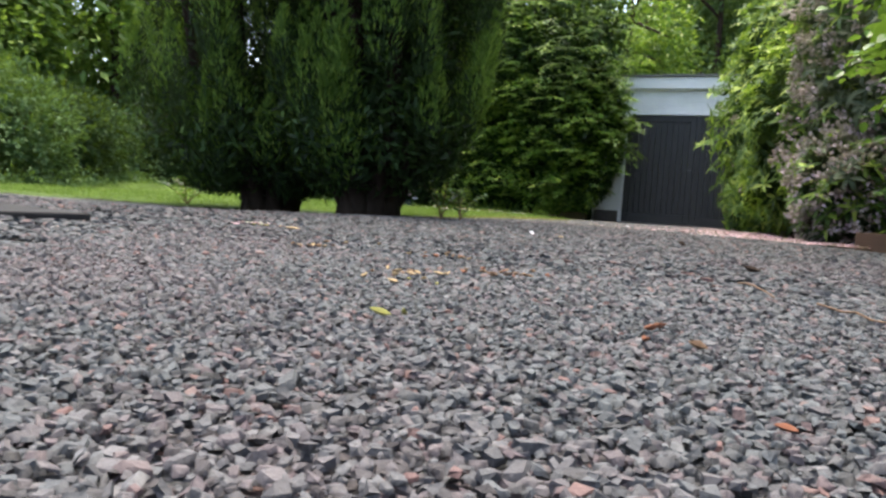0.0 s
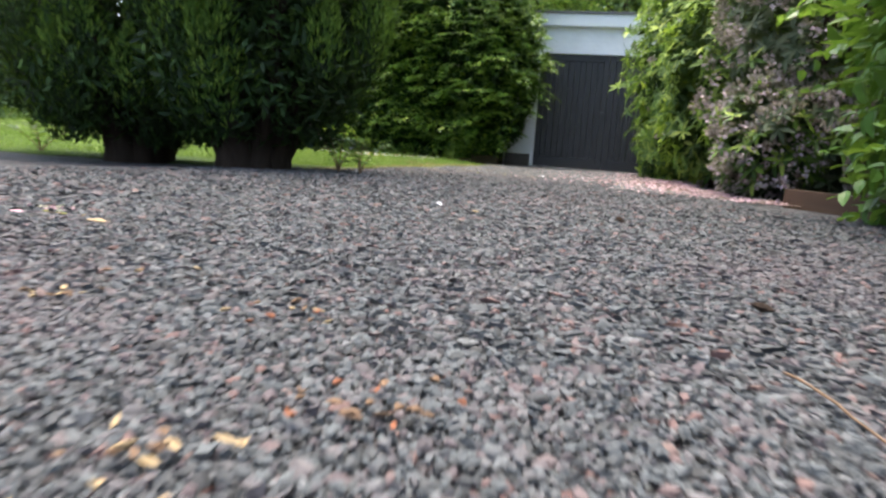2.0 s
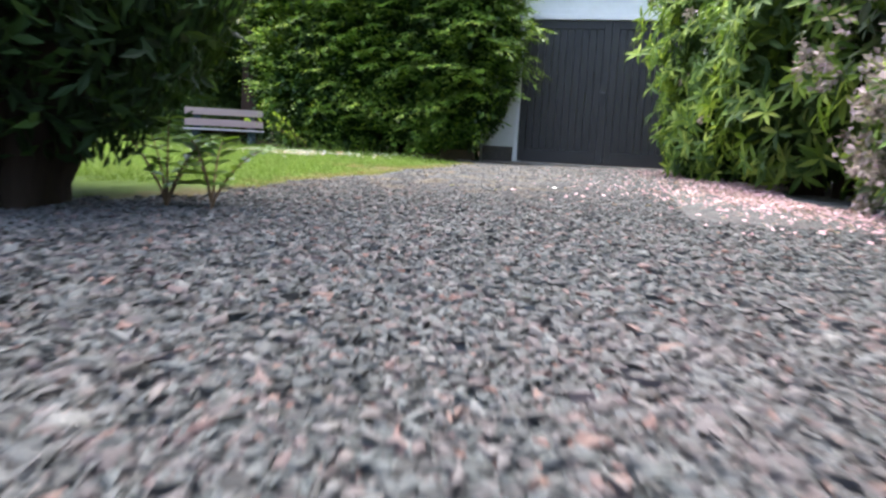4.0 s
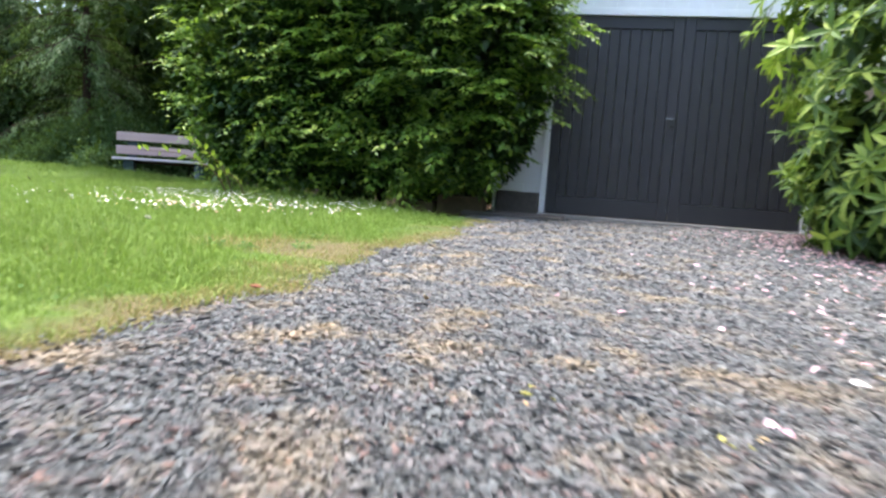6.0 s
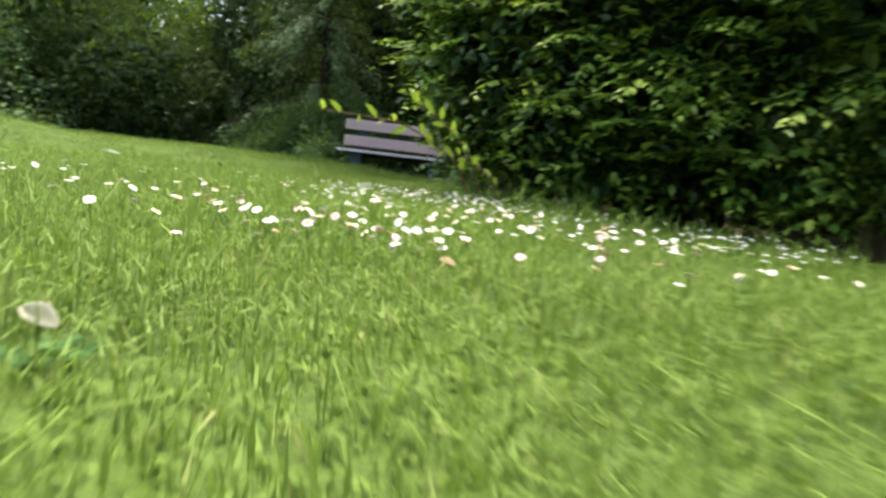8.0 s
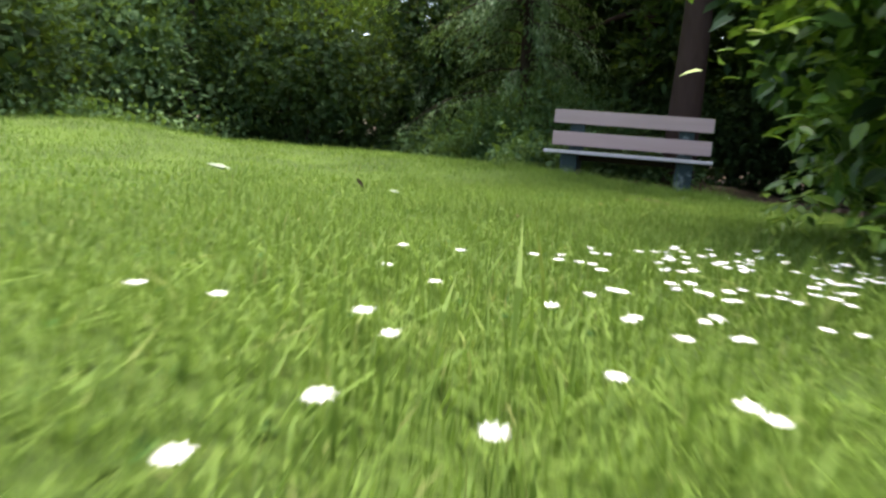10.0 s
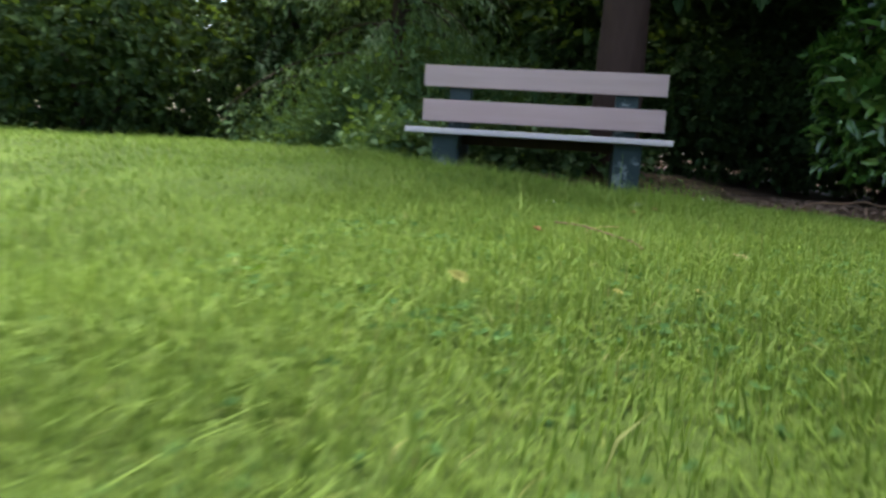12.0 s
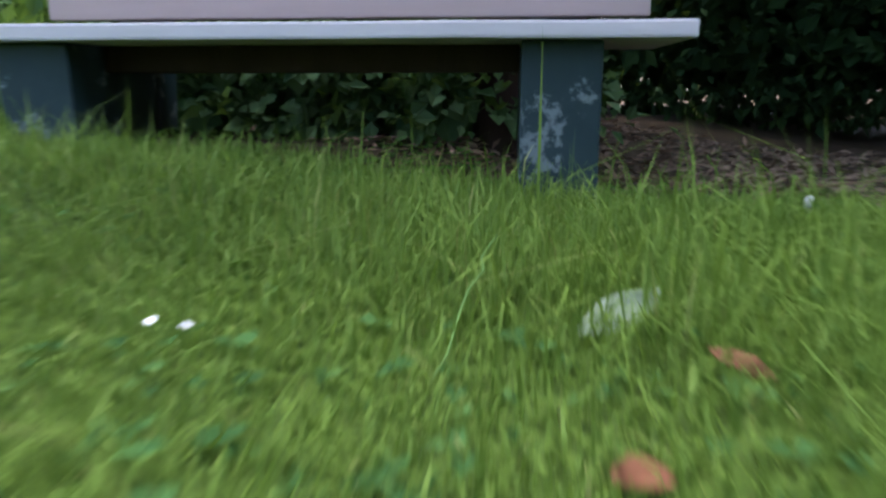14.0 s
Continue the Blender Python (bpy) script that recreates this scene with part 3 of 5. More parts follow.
def sprays(r, p, o, per, reach, length, width, sag):
    """Flat sprays: shoots from points p along o, with leaves on both sides."""
    m = len(p)
    way = unit(o * np.array([1, 1, 0.35]) + r.normal(0, 0.35, p.shape) + np.array([0, 0, 0.12]))
    side = unit(np.cross(way, (0, 0, 1.0)) + r.normal(0, 0.2, p.shape))
    s = np.linspace(0.05, 1, per)[None, :, None]
    R = (reach * r.uniform(0.5, 1.2, m))[:, None, None]
    at = p[:, None] + way[:, None] * s * R - np.array([0, 0, 1.0]) * sag * R * s**2
    sign = np.where(np.arange(per) % 2 == 0, 1.0, -1.0)[None, :, None]
    w = side[:, None] * sign * 0.85 + way[:, None] * 0.6 + r.normal(0, 0.18, at.shape) - np.array([0, 0, 0.12])
    face = np.array([0, 0, 1.0]) + r.normal(0, 0.3, at.shape)
    L = length * r.uniform(0.7, 1.2, m * per) * np.tile(np.linspace(1.1, 0.75, per), m)
    return leaves(at.reshape(-1, 3), w.reshape(-1, 3), face.reshape(-1, 3), L, L * width / length, 0.12, True)


def stems(r, foot, top, count, thick, spread, reach):
    every = []
    foot, top = np.asarray(foot, float), np.asarray(top, float)
    for k in range(count):
        a = r.uniform(0, 6.283)
        off = np.array([math.cos(a), math.sin(a), 0]) * spread * (r.uniform(0.2, 1) if count > 1 else 0)
        s = np.linspace(0, 1, 7)[:, None]
        end = top + np.array([math.cos(a), math.sin(a), 0]) * reach * r.uniform(0.2, 1) * (count > 1)
        path = (foot + off) * (1 - s) + end * s + np.cumsum(r.normal(0, 0.012, (7, 3)), 0) * np.linalg.norm(top - foot) * 0.5 * s
        path[0, 2] -= 0.06
        out = []
        out.append(tube(path, thick * np.linspace(1.15, 0.25, 7) * r.uniform(0.7, 1.1), 8, 0.08))
        for b in range(4):
            i = r.integers(2, 6)
            w = unit(np.array([r.normal(), r.normal(), r.uniform(0.2, 0.9)])) * np.linalg.norm(top - foot) * r.uniform(0.2, 0.4)
            out.append(tube(path[i] + np.linspace(0, 1, 4)[:, None] * w, thick * 0.35 * np.linspace(1, 0.2, 4), 6))
        every.append(joined(out))
    return every


def bush(name, label, category, centre, radii, n, mat, length, width, seed, power=2.2, uneven=0.16, deep=0.3, yaw=0.0, droop=0.2, bark=BARK, trunk=0.05, count=5, fine=False, low=-0.9, inner=0.25, shoots=0, reach=0.35, room=None, shoot_mat=None):
    r = np.random.default_rng(seed)
    foot = Vector((centre[0], centre[1], float(land(centre[0], centre[1])) - 0.035))
    ob = thing(name, Matrix.Translation(foot), label, category)
    c = np.array([0, 0, centre[2] - foot.z])
    p, o = shell(r, n, c, radii, yaw, power, uneven, deep, seed, low)
    keep = (p[:, 2] > 0.03) & (room(p, 0.05) if room else True)
    p, o = p[keep], o[keep]
    m = len(p)
    way = o * 0.7 + r.normal(0, 0.6, (m, 3)) - np.array([0, 0, droop])
    face = np.array([0, 0, 1.0]) + o * 0.6 + r.normal(0, 0.35, (m, 3))
    L = length * r.lognormal(0, 0.25, m)
    pieces = [leaves(p, way, face, L, L * width / length, 0.2, fine)]
    if shoots:
        q, u = shell(r, shoots, c, np.asarray(radii) * 0.97, yaw, power, uneven, 0.16, seed, low)
        up = (q[:, 2] > 0.08) & (room(q, 0.16) if room else True)
        twigs = sprays(r, q[up], u[up], 11, reach, length, width, 0.3)
        if shoot_mat:
            child("young_growth", bulk("young_growth", *twigs, shoot_mat), ob, "yellow-green young sprays")
        else:
            pieces.append(twigs)
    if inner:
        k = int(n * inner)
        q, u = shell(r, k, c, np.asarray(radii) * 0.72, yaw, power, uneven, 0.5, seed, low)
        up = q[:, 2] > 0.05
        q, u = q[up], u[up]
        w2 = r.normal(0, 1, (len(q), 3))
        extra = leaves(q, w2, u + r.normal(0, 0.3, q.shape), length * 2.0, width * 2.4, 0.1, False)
        # inner leaves take a near-black colour that stands in for shade in the gaps
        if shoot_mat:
            child("inner_foliage", bulk("inner_foliage", *extra, SHADEWOOD), ob, "inner leaves with the bush's shade put into their colour")
        else:
            pieces.append(extra)
    child("crown", bulk("crown", *joined(pieces), mat), ob)
    for stem in stems(r, (0, 0, 0.0), c + np.array([0, 0, radii[2] * 0.45]), count, trunk, min(radii[:2]) * 0.35, min(radii[:2]) * 0.7):
        child("trunk", bulk("trunk", *stem, bark, True), ob, "brown woody stem")
    return ob


# two multi-stemmed yews with upswept plumes
def yew(foot_x, foot_y, rx, ry, top, seed, label, bowl):
    r = np.random.default_rng(seed)
    ob = thing("yew", Matrix.Translation((foot_x, foot_y, float(land(foot_x, foot_y)))), label, "tree", "yews beside the drive")
    pieces, tips = [], []
    for k in range(150):
        a, h = r.uniform(0, 6.283), r.beta(0.8, 1.1)
        f = np.interp(h, [0, 0.05, 0.13, 0.3, 0.6, 1.0], [0.3, 0.55, 0.78, 1.0, 0.95, 0.4]) * (r.uniform(0.88, 1.06) if k % 4 else r.uniform(0.4, 0.85))
        base = np.array([math.cos(a) * rx * f, math.sin(a) * ry * f, 0.1 + h * top * 0.93])
        base[2] += (bowl * max(0.0, -math.cos(a)) + 0.2) * max(0.0, f - 0.35)
        tall, fat = r.uniform(0.5, 1.0), r.uniform(0.09, 0.21)
        out = np.array([math.cos(a), math.sin(a), 0])
        lean = out * (r.uniform(0.05, 0.3) + 0.5 * max(0.0, 0.12 - h) / 0.12)
        bright = r.uniform(0.1, 0.75)
        m = int(4600 * fat) + 90
        s = r.uniform(0, 1, m) ** 0.9
        b = r.uniform(0, 6.283, m)
        ridge = 1 + 0.22 * np.sin(4 * b + 9 * s + k)
        rad = fat * np.sqrt(r.uniform(0.55, 1, m)) * np.interp(s, [0, 0.3, 0.7, 1], [0.7, 1.0, 0.62, 0.03]) * ridge
        o = np.stack([np.cos(b), np.sin(b), 0 * b], -1)
        p = base + s[:, None] * tall * (np.array([0, 0, 1.0]) + lean) + o * rad[:, None]
        way = o * 0.42 + np.array([0, 0, 1.0]) + r.normal(0, 0.22, (m, 3))
        L = 0.056 * r.uniform(0.6, 1.3, m)
        # high, outward and ridge needles are lighter: young tips plus painted-in light
        young = s + 0.3 * (ridge - 1) + 0.2 * (o @ out) > bright + r.uniform(-0.1, 0.25, m)
        for bag, some in ((pieces, ~young), (tips, young)):
            bag.append(leaves(p[some], way[some], o[some] + np.array([0, 0, 0.35]) + r.normal(0, 0.22, (some.sum(), 3)), L[some], 0.0165, 0.12))
    q = unit(r.normal(size=(17000, 3)))
    q = q * (r.uniform(0.25, 0.78, (len(q), 1)) ** 0.7) * np.array([rx, ry, top * 0.5]) + np.array([0, 0, top * 0.53])
    w = unit(r.normal(size=(9000, 3))) * (r.uniform(0.2, 1, (9000, 1)) ** 0.6) * np.array([rx * 0.86, ry * 0.86, 0.62]) + np.array([0, 0, 0.74])
    q = np.concatenate([q, w])
    rho = np.hypot(q[:, 0] / rx, q[:, 1] / ry)
    q = q[q[:, 2] > 0.1 + (bowl * np.maximum(0, -q[:, 0] / rx) + 0.42) * np.maximum(0, rho - 0.22)]
    pieces.append(leaves(q, r.normal(0, 1, q.shape) + np.array([0, 0, 0.5]), r.normal(0, 1, q.shape), 0.105, 0.03, 0.1))
    child("crown", bulk("crown", *joined(pieces), YEW), ob)
    child("young_growth", bulk("young_growth", *joined(tips), YEW_TIP), ob, "lighter green upright shoot tips")
    for k in range(9):
        a = k * 0.698 + r.uniform(-0.2, 0.2)
        w = np.array([math.cos(a), math.sin(a), 0])
        pts = [w * 0.13 + np.array([0, 0, -0.06]), w * 0.16 + np.array([0, 0, 0.12]), w * (0.24 + 0.1 * r.uniform()) + np.array([0, 0, 0.4]),
               w * np.array([rx, ry, 0]) * 0.45 + np.array([0, 0, 1.0]), w * np.array([rx, ry, 0]) * 0.6 + np.array([0, 0, 2.2]), w * np.array([rx, ry, 0]) * 0.4 + np.array([0, 0, top * 0.85])]
        child("trunk", bulk("trunk", *tube(pts, [0.17, 0.13, 0.10, 0.075, 0.05, 0.015], 9, 0.12), BARK, True), ob, "dark leaning stem")
    return ob


yew(-1.75, -8.45, 1.72, 1.25, 4.6, 21, "dark green yew with upswept plumes beside the gravel", 0.75)
yew(-0.5, -8.8, 0.95, 0.95, 4.2, 22, "dense dark yew with lighter tips at the drive's edge", 0.3)

# clipped hornbeam beside the garage
def hornbeam_room(p, spare):
    """Keeps the bush clear of the garage wall and door, but for the overhang high up."""
    x, y, z = p[:, 0] - 2.15, p[:, 1] + 0.42, p[:, 2]
    east = x + spare < np.interp(z, [0, 0.3, 0.7, 1.0, 1.4, 1.8, 3.0], [-0.6, -0.42, -0.17, -0.03, 0.14, 0.2, 0.12])
    west = x - (0.3 if spare > 0.1 else 0.09) > np.interp(y, [-1, 0, 1, 2], [-3.9, -4.15, -4.45, -4.6]) + np.interp(z, [0, 0.5, 1.0, 1.6], [0.5, 0.15, -0.15, -0.3])
    foot = (z > 0.2 + 0.1 * np.sin(7 * x)) | (x < -1.7) & (z > 0.06) | (y > 0.3)
    return east & west & foot & ((x < -0.56) | (y < -0.06) | (z > 2.9))


def boughs(r, p, o, reach, leaf):
    """Layered boughs that rise, then droop, each with flat side twigs of leaves in two ranks: inner and outer leaves."""
    inner, outer = [], []
    for root, out in zip(p, o):
        way = unit(out * np.array([1, 1, 0.25]) + r.normal(0, 0.22, 3) + np.array([0, 0, r.uniform(-0.02, 0.3)]))
        flat = unit(np.cross(way, (0, 0, 1.0)) + r.normal(0, 0.12, 3))
        R = reach * r.uniform(0.55, 1.15)
        count = 8
        for k in range(count):
            s = 0.2 + 0.8 * k / (count - 1)
            at = root + way * R * s - np.array([0, 0, 0.26]) * R * s * s
            side = 0.0 if k == count - 1 else (1.0 if k % 2 else -1.0)
            tw = unit(way * (0.55 if side else 1.0) + flat * side * 0.85 - np.array([0, 0, 0.14]) + r.normal(0, 0.1, 3))
            t_len = R * (0.52 - 0.25 * s) * r.uniform(0.8, 1.2)
            m = 7
            u = np.linspace(0.1, 1, m)[:, None]
            q = at + tw * t_len * u - np.array([0, 0, 0.25]) * t_len * u * u
            across = unit(np.cross(tw, (0, 0, 1.0)))
            sign = np.where(np.arange(m) % 2, 1.0, -1.0)[:, None]
            w = across * sign * 0.75 + tw * 0.7 - np.array([0, 0, 0.2]) + r.normal(0, 0.14, (m, 3))
            L = leaf * r.uniform(0.7, 1.2, m) * np.linspace(1.1, 0.75, m)
            (outer if s > 0.6 else inner).append(leaves(q, w, np.array([0, 0, 1.0]) + out * 0.25 + r.normal(0, 0.2, (m, 3)), L, L * 0.5, 0.1, True))
    return joined(inner), joined(outer)


def thick_end(r, ob, c, rad):
    """Dense growth that closes an end of the bush."""
    c, rad = np.array(c), np.array(rad)
    # inner_foliage is coloured near-black so that the gaps look shaded
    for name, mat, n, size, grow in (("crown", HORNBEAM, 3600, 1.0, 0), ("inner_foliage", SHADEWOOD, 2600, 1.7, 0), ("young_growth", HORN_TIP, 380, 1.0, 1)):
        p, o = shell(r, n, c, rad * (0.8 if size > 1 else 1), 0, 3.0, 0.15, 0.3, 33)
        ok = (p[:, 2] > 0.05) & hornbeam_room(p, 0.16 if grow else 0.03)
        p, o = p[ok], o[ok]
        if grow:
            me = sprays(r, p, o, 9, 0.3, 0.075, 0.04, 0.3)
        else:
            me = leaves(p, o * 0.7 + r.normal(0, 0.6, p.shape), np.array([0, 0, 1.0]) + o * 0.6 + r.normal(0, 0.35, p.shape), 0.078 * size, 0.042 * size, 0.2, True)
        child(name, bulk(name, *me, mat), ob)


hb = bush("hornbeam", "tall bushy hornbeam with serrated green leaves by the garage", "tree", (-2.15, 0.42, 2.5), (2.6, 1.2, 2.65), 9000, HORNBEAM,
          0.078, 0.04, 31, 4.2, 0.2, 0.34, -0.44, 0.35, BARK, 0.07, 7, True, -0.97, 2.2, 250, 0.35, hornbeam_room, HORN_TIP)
thick_end(np.random.default_rng(34), hb, (1.55, -0.98, 1.65), (0.66, 0.42, 1.5))
thick_end(np.random.default_rng(36), hb, (-1.8, -0.2, 1.6), (0.62, 0.6, 1.55))
thick_end(np.random.default_rng(37), hb, (-0.3, -0.95, 1.2), (1.35, 0.42, 1.15))
r = np.random.default_rng(35)
p, o = shell(r, 2400, np.array([0, 0, 2.53]), np.array([2.5, 1.1, 2.6]), -0.44, 4.2, 0.2, 0.14, 31, -0.97)
ok = (p[:, 2] > 0.32) & (p[:, 2] < 4.6) & hornbeam_room(p, 0.3) & ((p @ np.array([0.3, 1.0, 0]) < 0.7) | (p[:, 0] < -1.7))
p, o = p[ok][:760], o[ok][:760]
# a few long boughs reach over the garage door
p = np.concatenate([p, np.stack([r.uniform(1.7, 2.1, 16), r.uniform(-1.0, -0.6, 16), r.uniform(1.3, 2.5, 16)], -1)])
o = np.concatenate([o, np.tile(unit(np.array([0.8, -0.6, 0.1])), (16, 1))])
low, high = boughs(r, p, o, 0.5, 0.07)
child("bough", bulk("bough", *low, HORNBEAM), hb, "layered boughs of green leaves")
child("young_growth", bulk("young_growth", *high, HORN_TIP), hb, "yellow-green bough ends")


def rhododendron(cx, cy, cz, radii, seed, whorls, label, dull, leaf=0.125):
    r = np.random.default_rng(seed)
    z0 = float(land(cx, cy)) - 0.03
    ob = thing("rhododendron", Matrix.Translation((cx, cy, z0)), label, "shrub", "rhododendrons beside the drive")
    c = np.array([0, 0, cz - z0])

    def heads(n, where):
        p, o = shell(r, n, c, radii, 0, 2.5, 0.14, 0.22, seed, -0.93)
        ok = (p[:, 2] > 0.1) & where(p)
        return p[ok], o[ok]

    def rosettes(p, o, per, length, width):
        m = len(p)
        axis = unit(o + np.array([0, 0, 0.7]) + r.normal(0, 0.25, o.shape))
        a = np.arange(per) * 6.283 / per
        s1 = unit(np.cross(axis, (0.3, 0.2, 0.9)))
        s2 = np.cross(axis, s1)
        sp = r.uniform(0, 6.283, m)[:, None] + a
        w = np.cos(sp)[..., None] * s1[:, None] + np.sin(sp)[..., None] * s2[:, None]
        tilt = r.uniform(-0.35, 0.55, (m, per, 1))
        way = w + axis[:, None] * tilt
        L = length * r.uniform(0.7, 1.25, (m, per)).ravel()
        return leaves(np.repeat(p, per, 0), way.reshape(-1, 3), np.repeat(axis, per, 0) + 0.3 * w.reshape(-1, 3), L, L * width / length, 0.16, True)

    def bright(p):
        """Fresh shoots low down and towards the drive, old leaves elsewhere on a fading plant."""
        edge = step((0.95 - p[:, 2]) / 0.5) + step((-0.55 * radii[0] - p[:, 0]) / 0.3) * 0.3
        return r.uniform(size=len(p)) > dull * (1.02 - 0.85 * np.clip(edge, 0, 1))

    if dull > 0.3:
        child("dull_growth", bulk("dull_growth", *rosettes(*heads(int(whorls * 0.7), lambda p: p[:, 2] > 0.5), 8, 0.12, 0.04), RHODO_DULL), ob, "dull dark older rosettes")
    child("crown", bulk("crown", *rosettes(*heads(whorls, bright), 8, leaf, leaf * 0.29), RHODO), ob)
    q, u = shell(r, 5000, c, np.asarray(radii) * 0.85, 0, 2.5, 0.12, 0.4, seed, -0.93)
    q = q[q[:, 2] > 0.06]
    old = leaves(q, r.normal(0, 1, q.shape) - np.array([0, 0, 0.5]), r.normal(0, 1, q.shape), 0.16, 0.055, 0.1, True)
    # fresh shrubs get near-black inner leaves, their shade put into the colour
    child("inner_leaves", bulk("inner_leaves", *old, RHODO_DULL if dull > 0.3 else SHADEWOOD), ob, "inner leaves, dull on fading shrubs, coloured for shade on fresh ones")
    if dull:
        p, o = heads(int(900 * dull * dull), lambda p: (p[:, 1] < 0.9))
        p, o = np.repeat(p, 16, 0), np.repeat(o, 16, 0)
        p = p + o * 0.04 + r.normal(0, 0.026, p.shape)
        w = o + r.normal(0, 0.8, o.shape)
        child("blossom", bulk("blossom", *leaves(p, w, r.normal(0, 1, p.shape), 0.05, 0.034, 0.25), WILTED), ob, "faded mauve and brown flower heads")
    for stem in stems(r, (0, 0, 0), c + np.array([0, 0, radii[2] * 0.4]), 7, 0.04, 0.4, radii[0] * 0.6):
        child("trunk", bulk("trunk", *stem, BARK, True), ob, "brown woody stem")


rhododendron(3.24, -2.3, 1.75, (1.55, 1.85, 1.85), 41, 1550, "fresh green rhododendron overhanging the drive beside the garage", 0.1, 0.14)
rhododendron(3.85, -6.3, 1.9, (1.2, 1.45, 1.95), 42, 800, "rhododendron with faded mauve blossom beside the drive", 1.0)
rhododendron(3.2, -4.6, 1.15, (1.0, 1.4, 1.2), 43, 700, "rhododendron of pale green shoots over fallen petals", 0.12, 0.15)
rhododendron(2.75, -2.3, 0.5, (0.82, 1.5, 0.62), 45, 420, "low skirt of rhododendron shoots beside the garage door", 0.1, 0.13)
rhododendron(3.3, -7.0, 0.45, (0.55, 0.75, 0.5), 44, 240, "low rhododendron with wilted flower heads near the timber edging", 0.6)
bush("hedge_bush", "broad-leaved bright green hedge behind the timber edging", "hedge", (4.5, -10.0, 1.7), (1.35, 2.3, 1.95), 9000, BEECH, 0.11, 0.075, 51, 2.6, 0.14, 0.25, 0, 0.3, BARK, 0.05, 6, True, -0.95, 0.4, 700, 0.4)

# shrubs and trees that close the garden
WEST = "shrubs along the lawn"
for name, label, cat, c, rad, n, mat, L, W, seed, dr in (
    ("shrub", "dense rounded dark green shrub at the lawn's edge", "shrub", (-14.3, 4.6, 1.2), (1.9, 1.7, 1.5), 9000, SHADEWOOD, 0.10, 0.055, 61, 0.1),
    ("shrub", "mid green bushy shrub at the lawn's edge", "shrub", (-15.8, 1.6, 1.1), (1.8, 1.9, 1.5), 7000, GREYLEAF, 0.11, 0.06, 62, 0.1),
    ("shrub", "dark leafy shrub beside the arching one", "shrub", (-13.2, 6.9, 1.9), (1.5, 1.3, 2.4), 7000, SHADEWOOD, 0.10, 0.05, 64, 0.5),
    # added shrub, blocks the brightness that shows through behind the hornbeam
    ("shrub", "dark shrub added to close the bright gap behind the hornbeam", "shrub", (-1.45, 2.3, 1.1), (0.85, 1.1, 1.5), 5000, SHADEWOOD, 0.10, 0.055, 78, 0.1),
    ("shrub", "blue-green bushy shrub across the lawn", "shrub", (-12.6, -3.6, 0.9), (1.7, 1.6, 1.5), 6500, GREYLEAF, 0.12, 0.06, 67, 0.1),
    ("shrub", "dark green spreading shrub across the lawn", "shrub", (-14.0, -1.0, 1.0), (1.7, 1.8, 1.5), 6500, SHADEWOOD, 0.12, 0.06, 68, 0.1),
    ("shrub", "mixed green shrub at the far lawn corner", "shrub", (-11.8, -6.6, 1.0), (1.6, 1.7, 1.5), 6000, FARLEAF, 0.12, 0.06, 69, 0.1),
):
    tagged(bush(name, label, cat, c, rad, n, mat, L, W, seed, 2.2, 0.2, 0.3, 0, dr, BARK, 0.03, 5), group=WEST)
tagged(bush("shrub", "low feathery green growth beside the bench", "shrub", (-9.5, 5.55, 0.3), (1.5, 0.55, 0.85), 9000, SHADEGRASS, 0.085, 0.02, 65, 2.0, 0.5, 0.4, 0.3, -0.5, BARK, 0.015, 6), group=WEST)
tagged(bush("shrub", "low dark ivy mound behind the bench", "shrub", (-7.85, 4.79, 0.0), (1.0, 0.34, 0.38), 6000, GREYLEAF, 0.06, 0.045, 66, 2.2, 0.25, 0.3, 0.519, 0.1, BARK, 0.01, 4), group=WEST)
laurel = bush("laurel", "glossy green cherry laurel under the trees behind the bench", "shrub", (-5.3, 6.85, 0.85), (0.85, 0.6, 1.0), 3000, LAUREL, 0.125, 0.05, 71, 2.2, 0.2, 0.3, 0, 0.1, BARK, 0.03, 5, True)


def hedge_row(x, y, rx, ry, high, n, mat, seed, label, leaf=0.15):
    tagged(bush("boundary_hedge", label, "hedge", (x, y, high * 0.5), (rx, ry, high * 0.53), n, mat, leaf, leaf * 0.56, seed, 4.0, 0.08, 0.35, 0, 0.2, BARK, 0.05, 8, False, -1.0, 0.6), group="boundary hedges")


# the near-black leaves behind the bench carry the canopy's shade in their colour
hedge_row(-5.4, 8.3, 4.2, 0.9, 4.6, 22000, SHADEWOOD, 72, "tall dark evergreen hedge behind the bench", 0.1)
# added undergrowth, covers the bright ground under the tall hedge
hedge_row(-5.6, 7.7, 4.4, 0.5, 1.5, 14000, SHADEWOOD, 77, "low dark undergrowth added to hide bright ground behind the bench", 0.075)
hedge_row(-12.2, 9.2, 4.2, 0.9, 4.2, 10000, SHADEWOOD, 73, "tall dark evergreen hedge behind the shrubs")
hedge_row(-18.2, 2.0, 0.9, 6.0, 3.6, 9000, FARLEAF, 74, "green boundary hedge beyond the lawn")
hedge_row(-15.2, -7.0, 0.9, 5.0, 3.2, 14000, FARLEAF, 75, "green boundary hedge past the yews", 0.11)
hedge_row(5.9, -3.0, 0.8, 6.5, 3.6, 8000, SHADEWOOD, 76, "dark hedge behind the rhododendrons")


hedge_row(1.5, 11.5, 6.0, 1.0, 8.6, 15000, GREYLEAF, 79, "tall blue-green conifers behind the garage", 0.2)


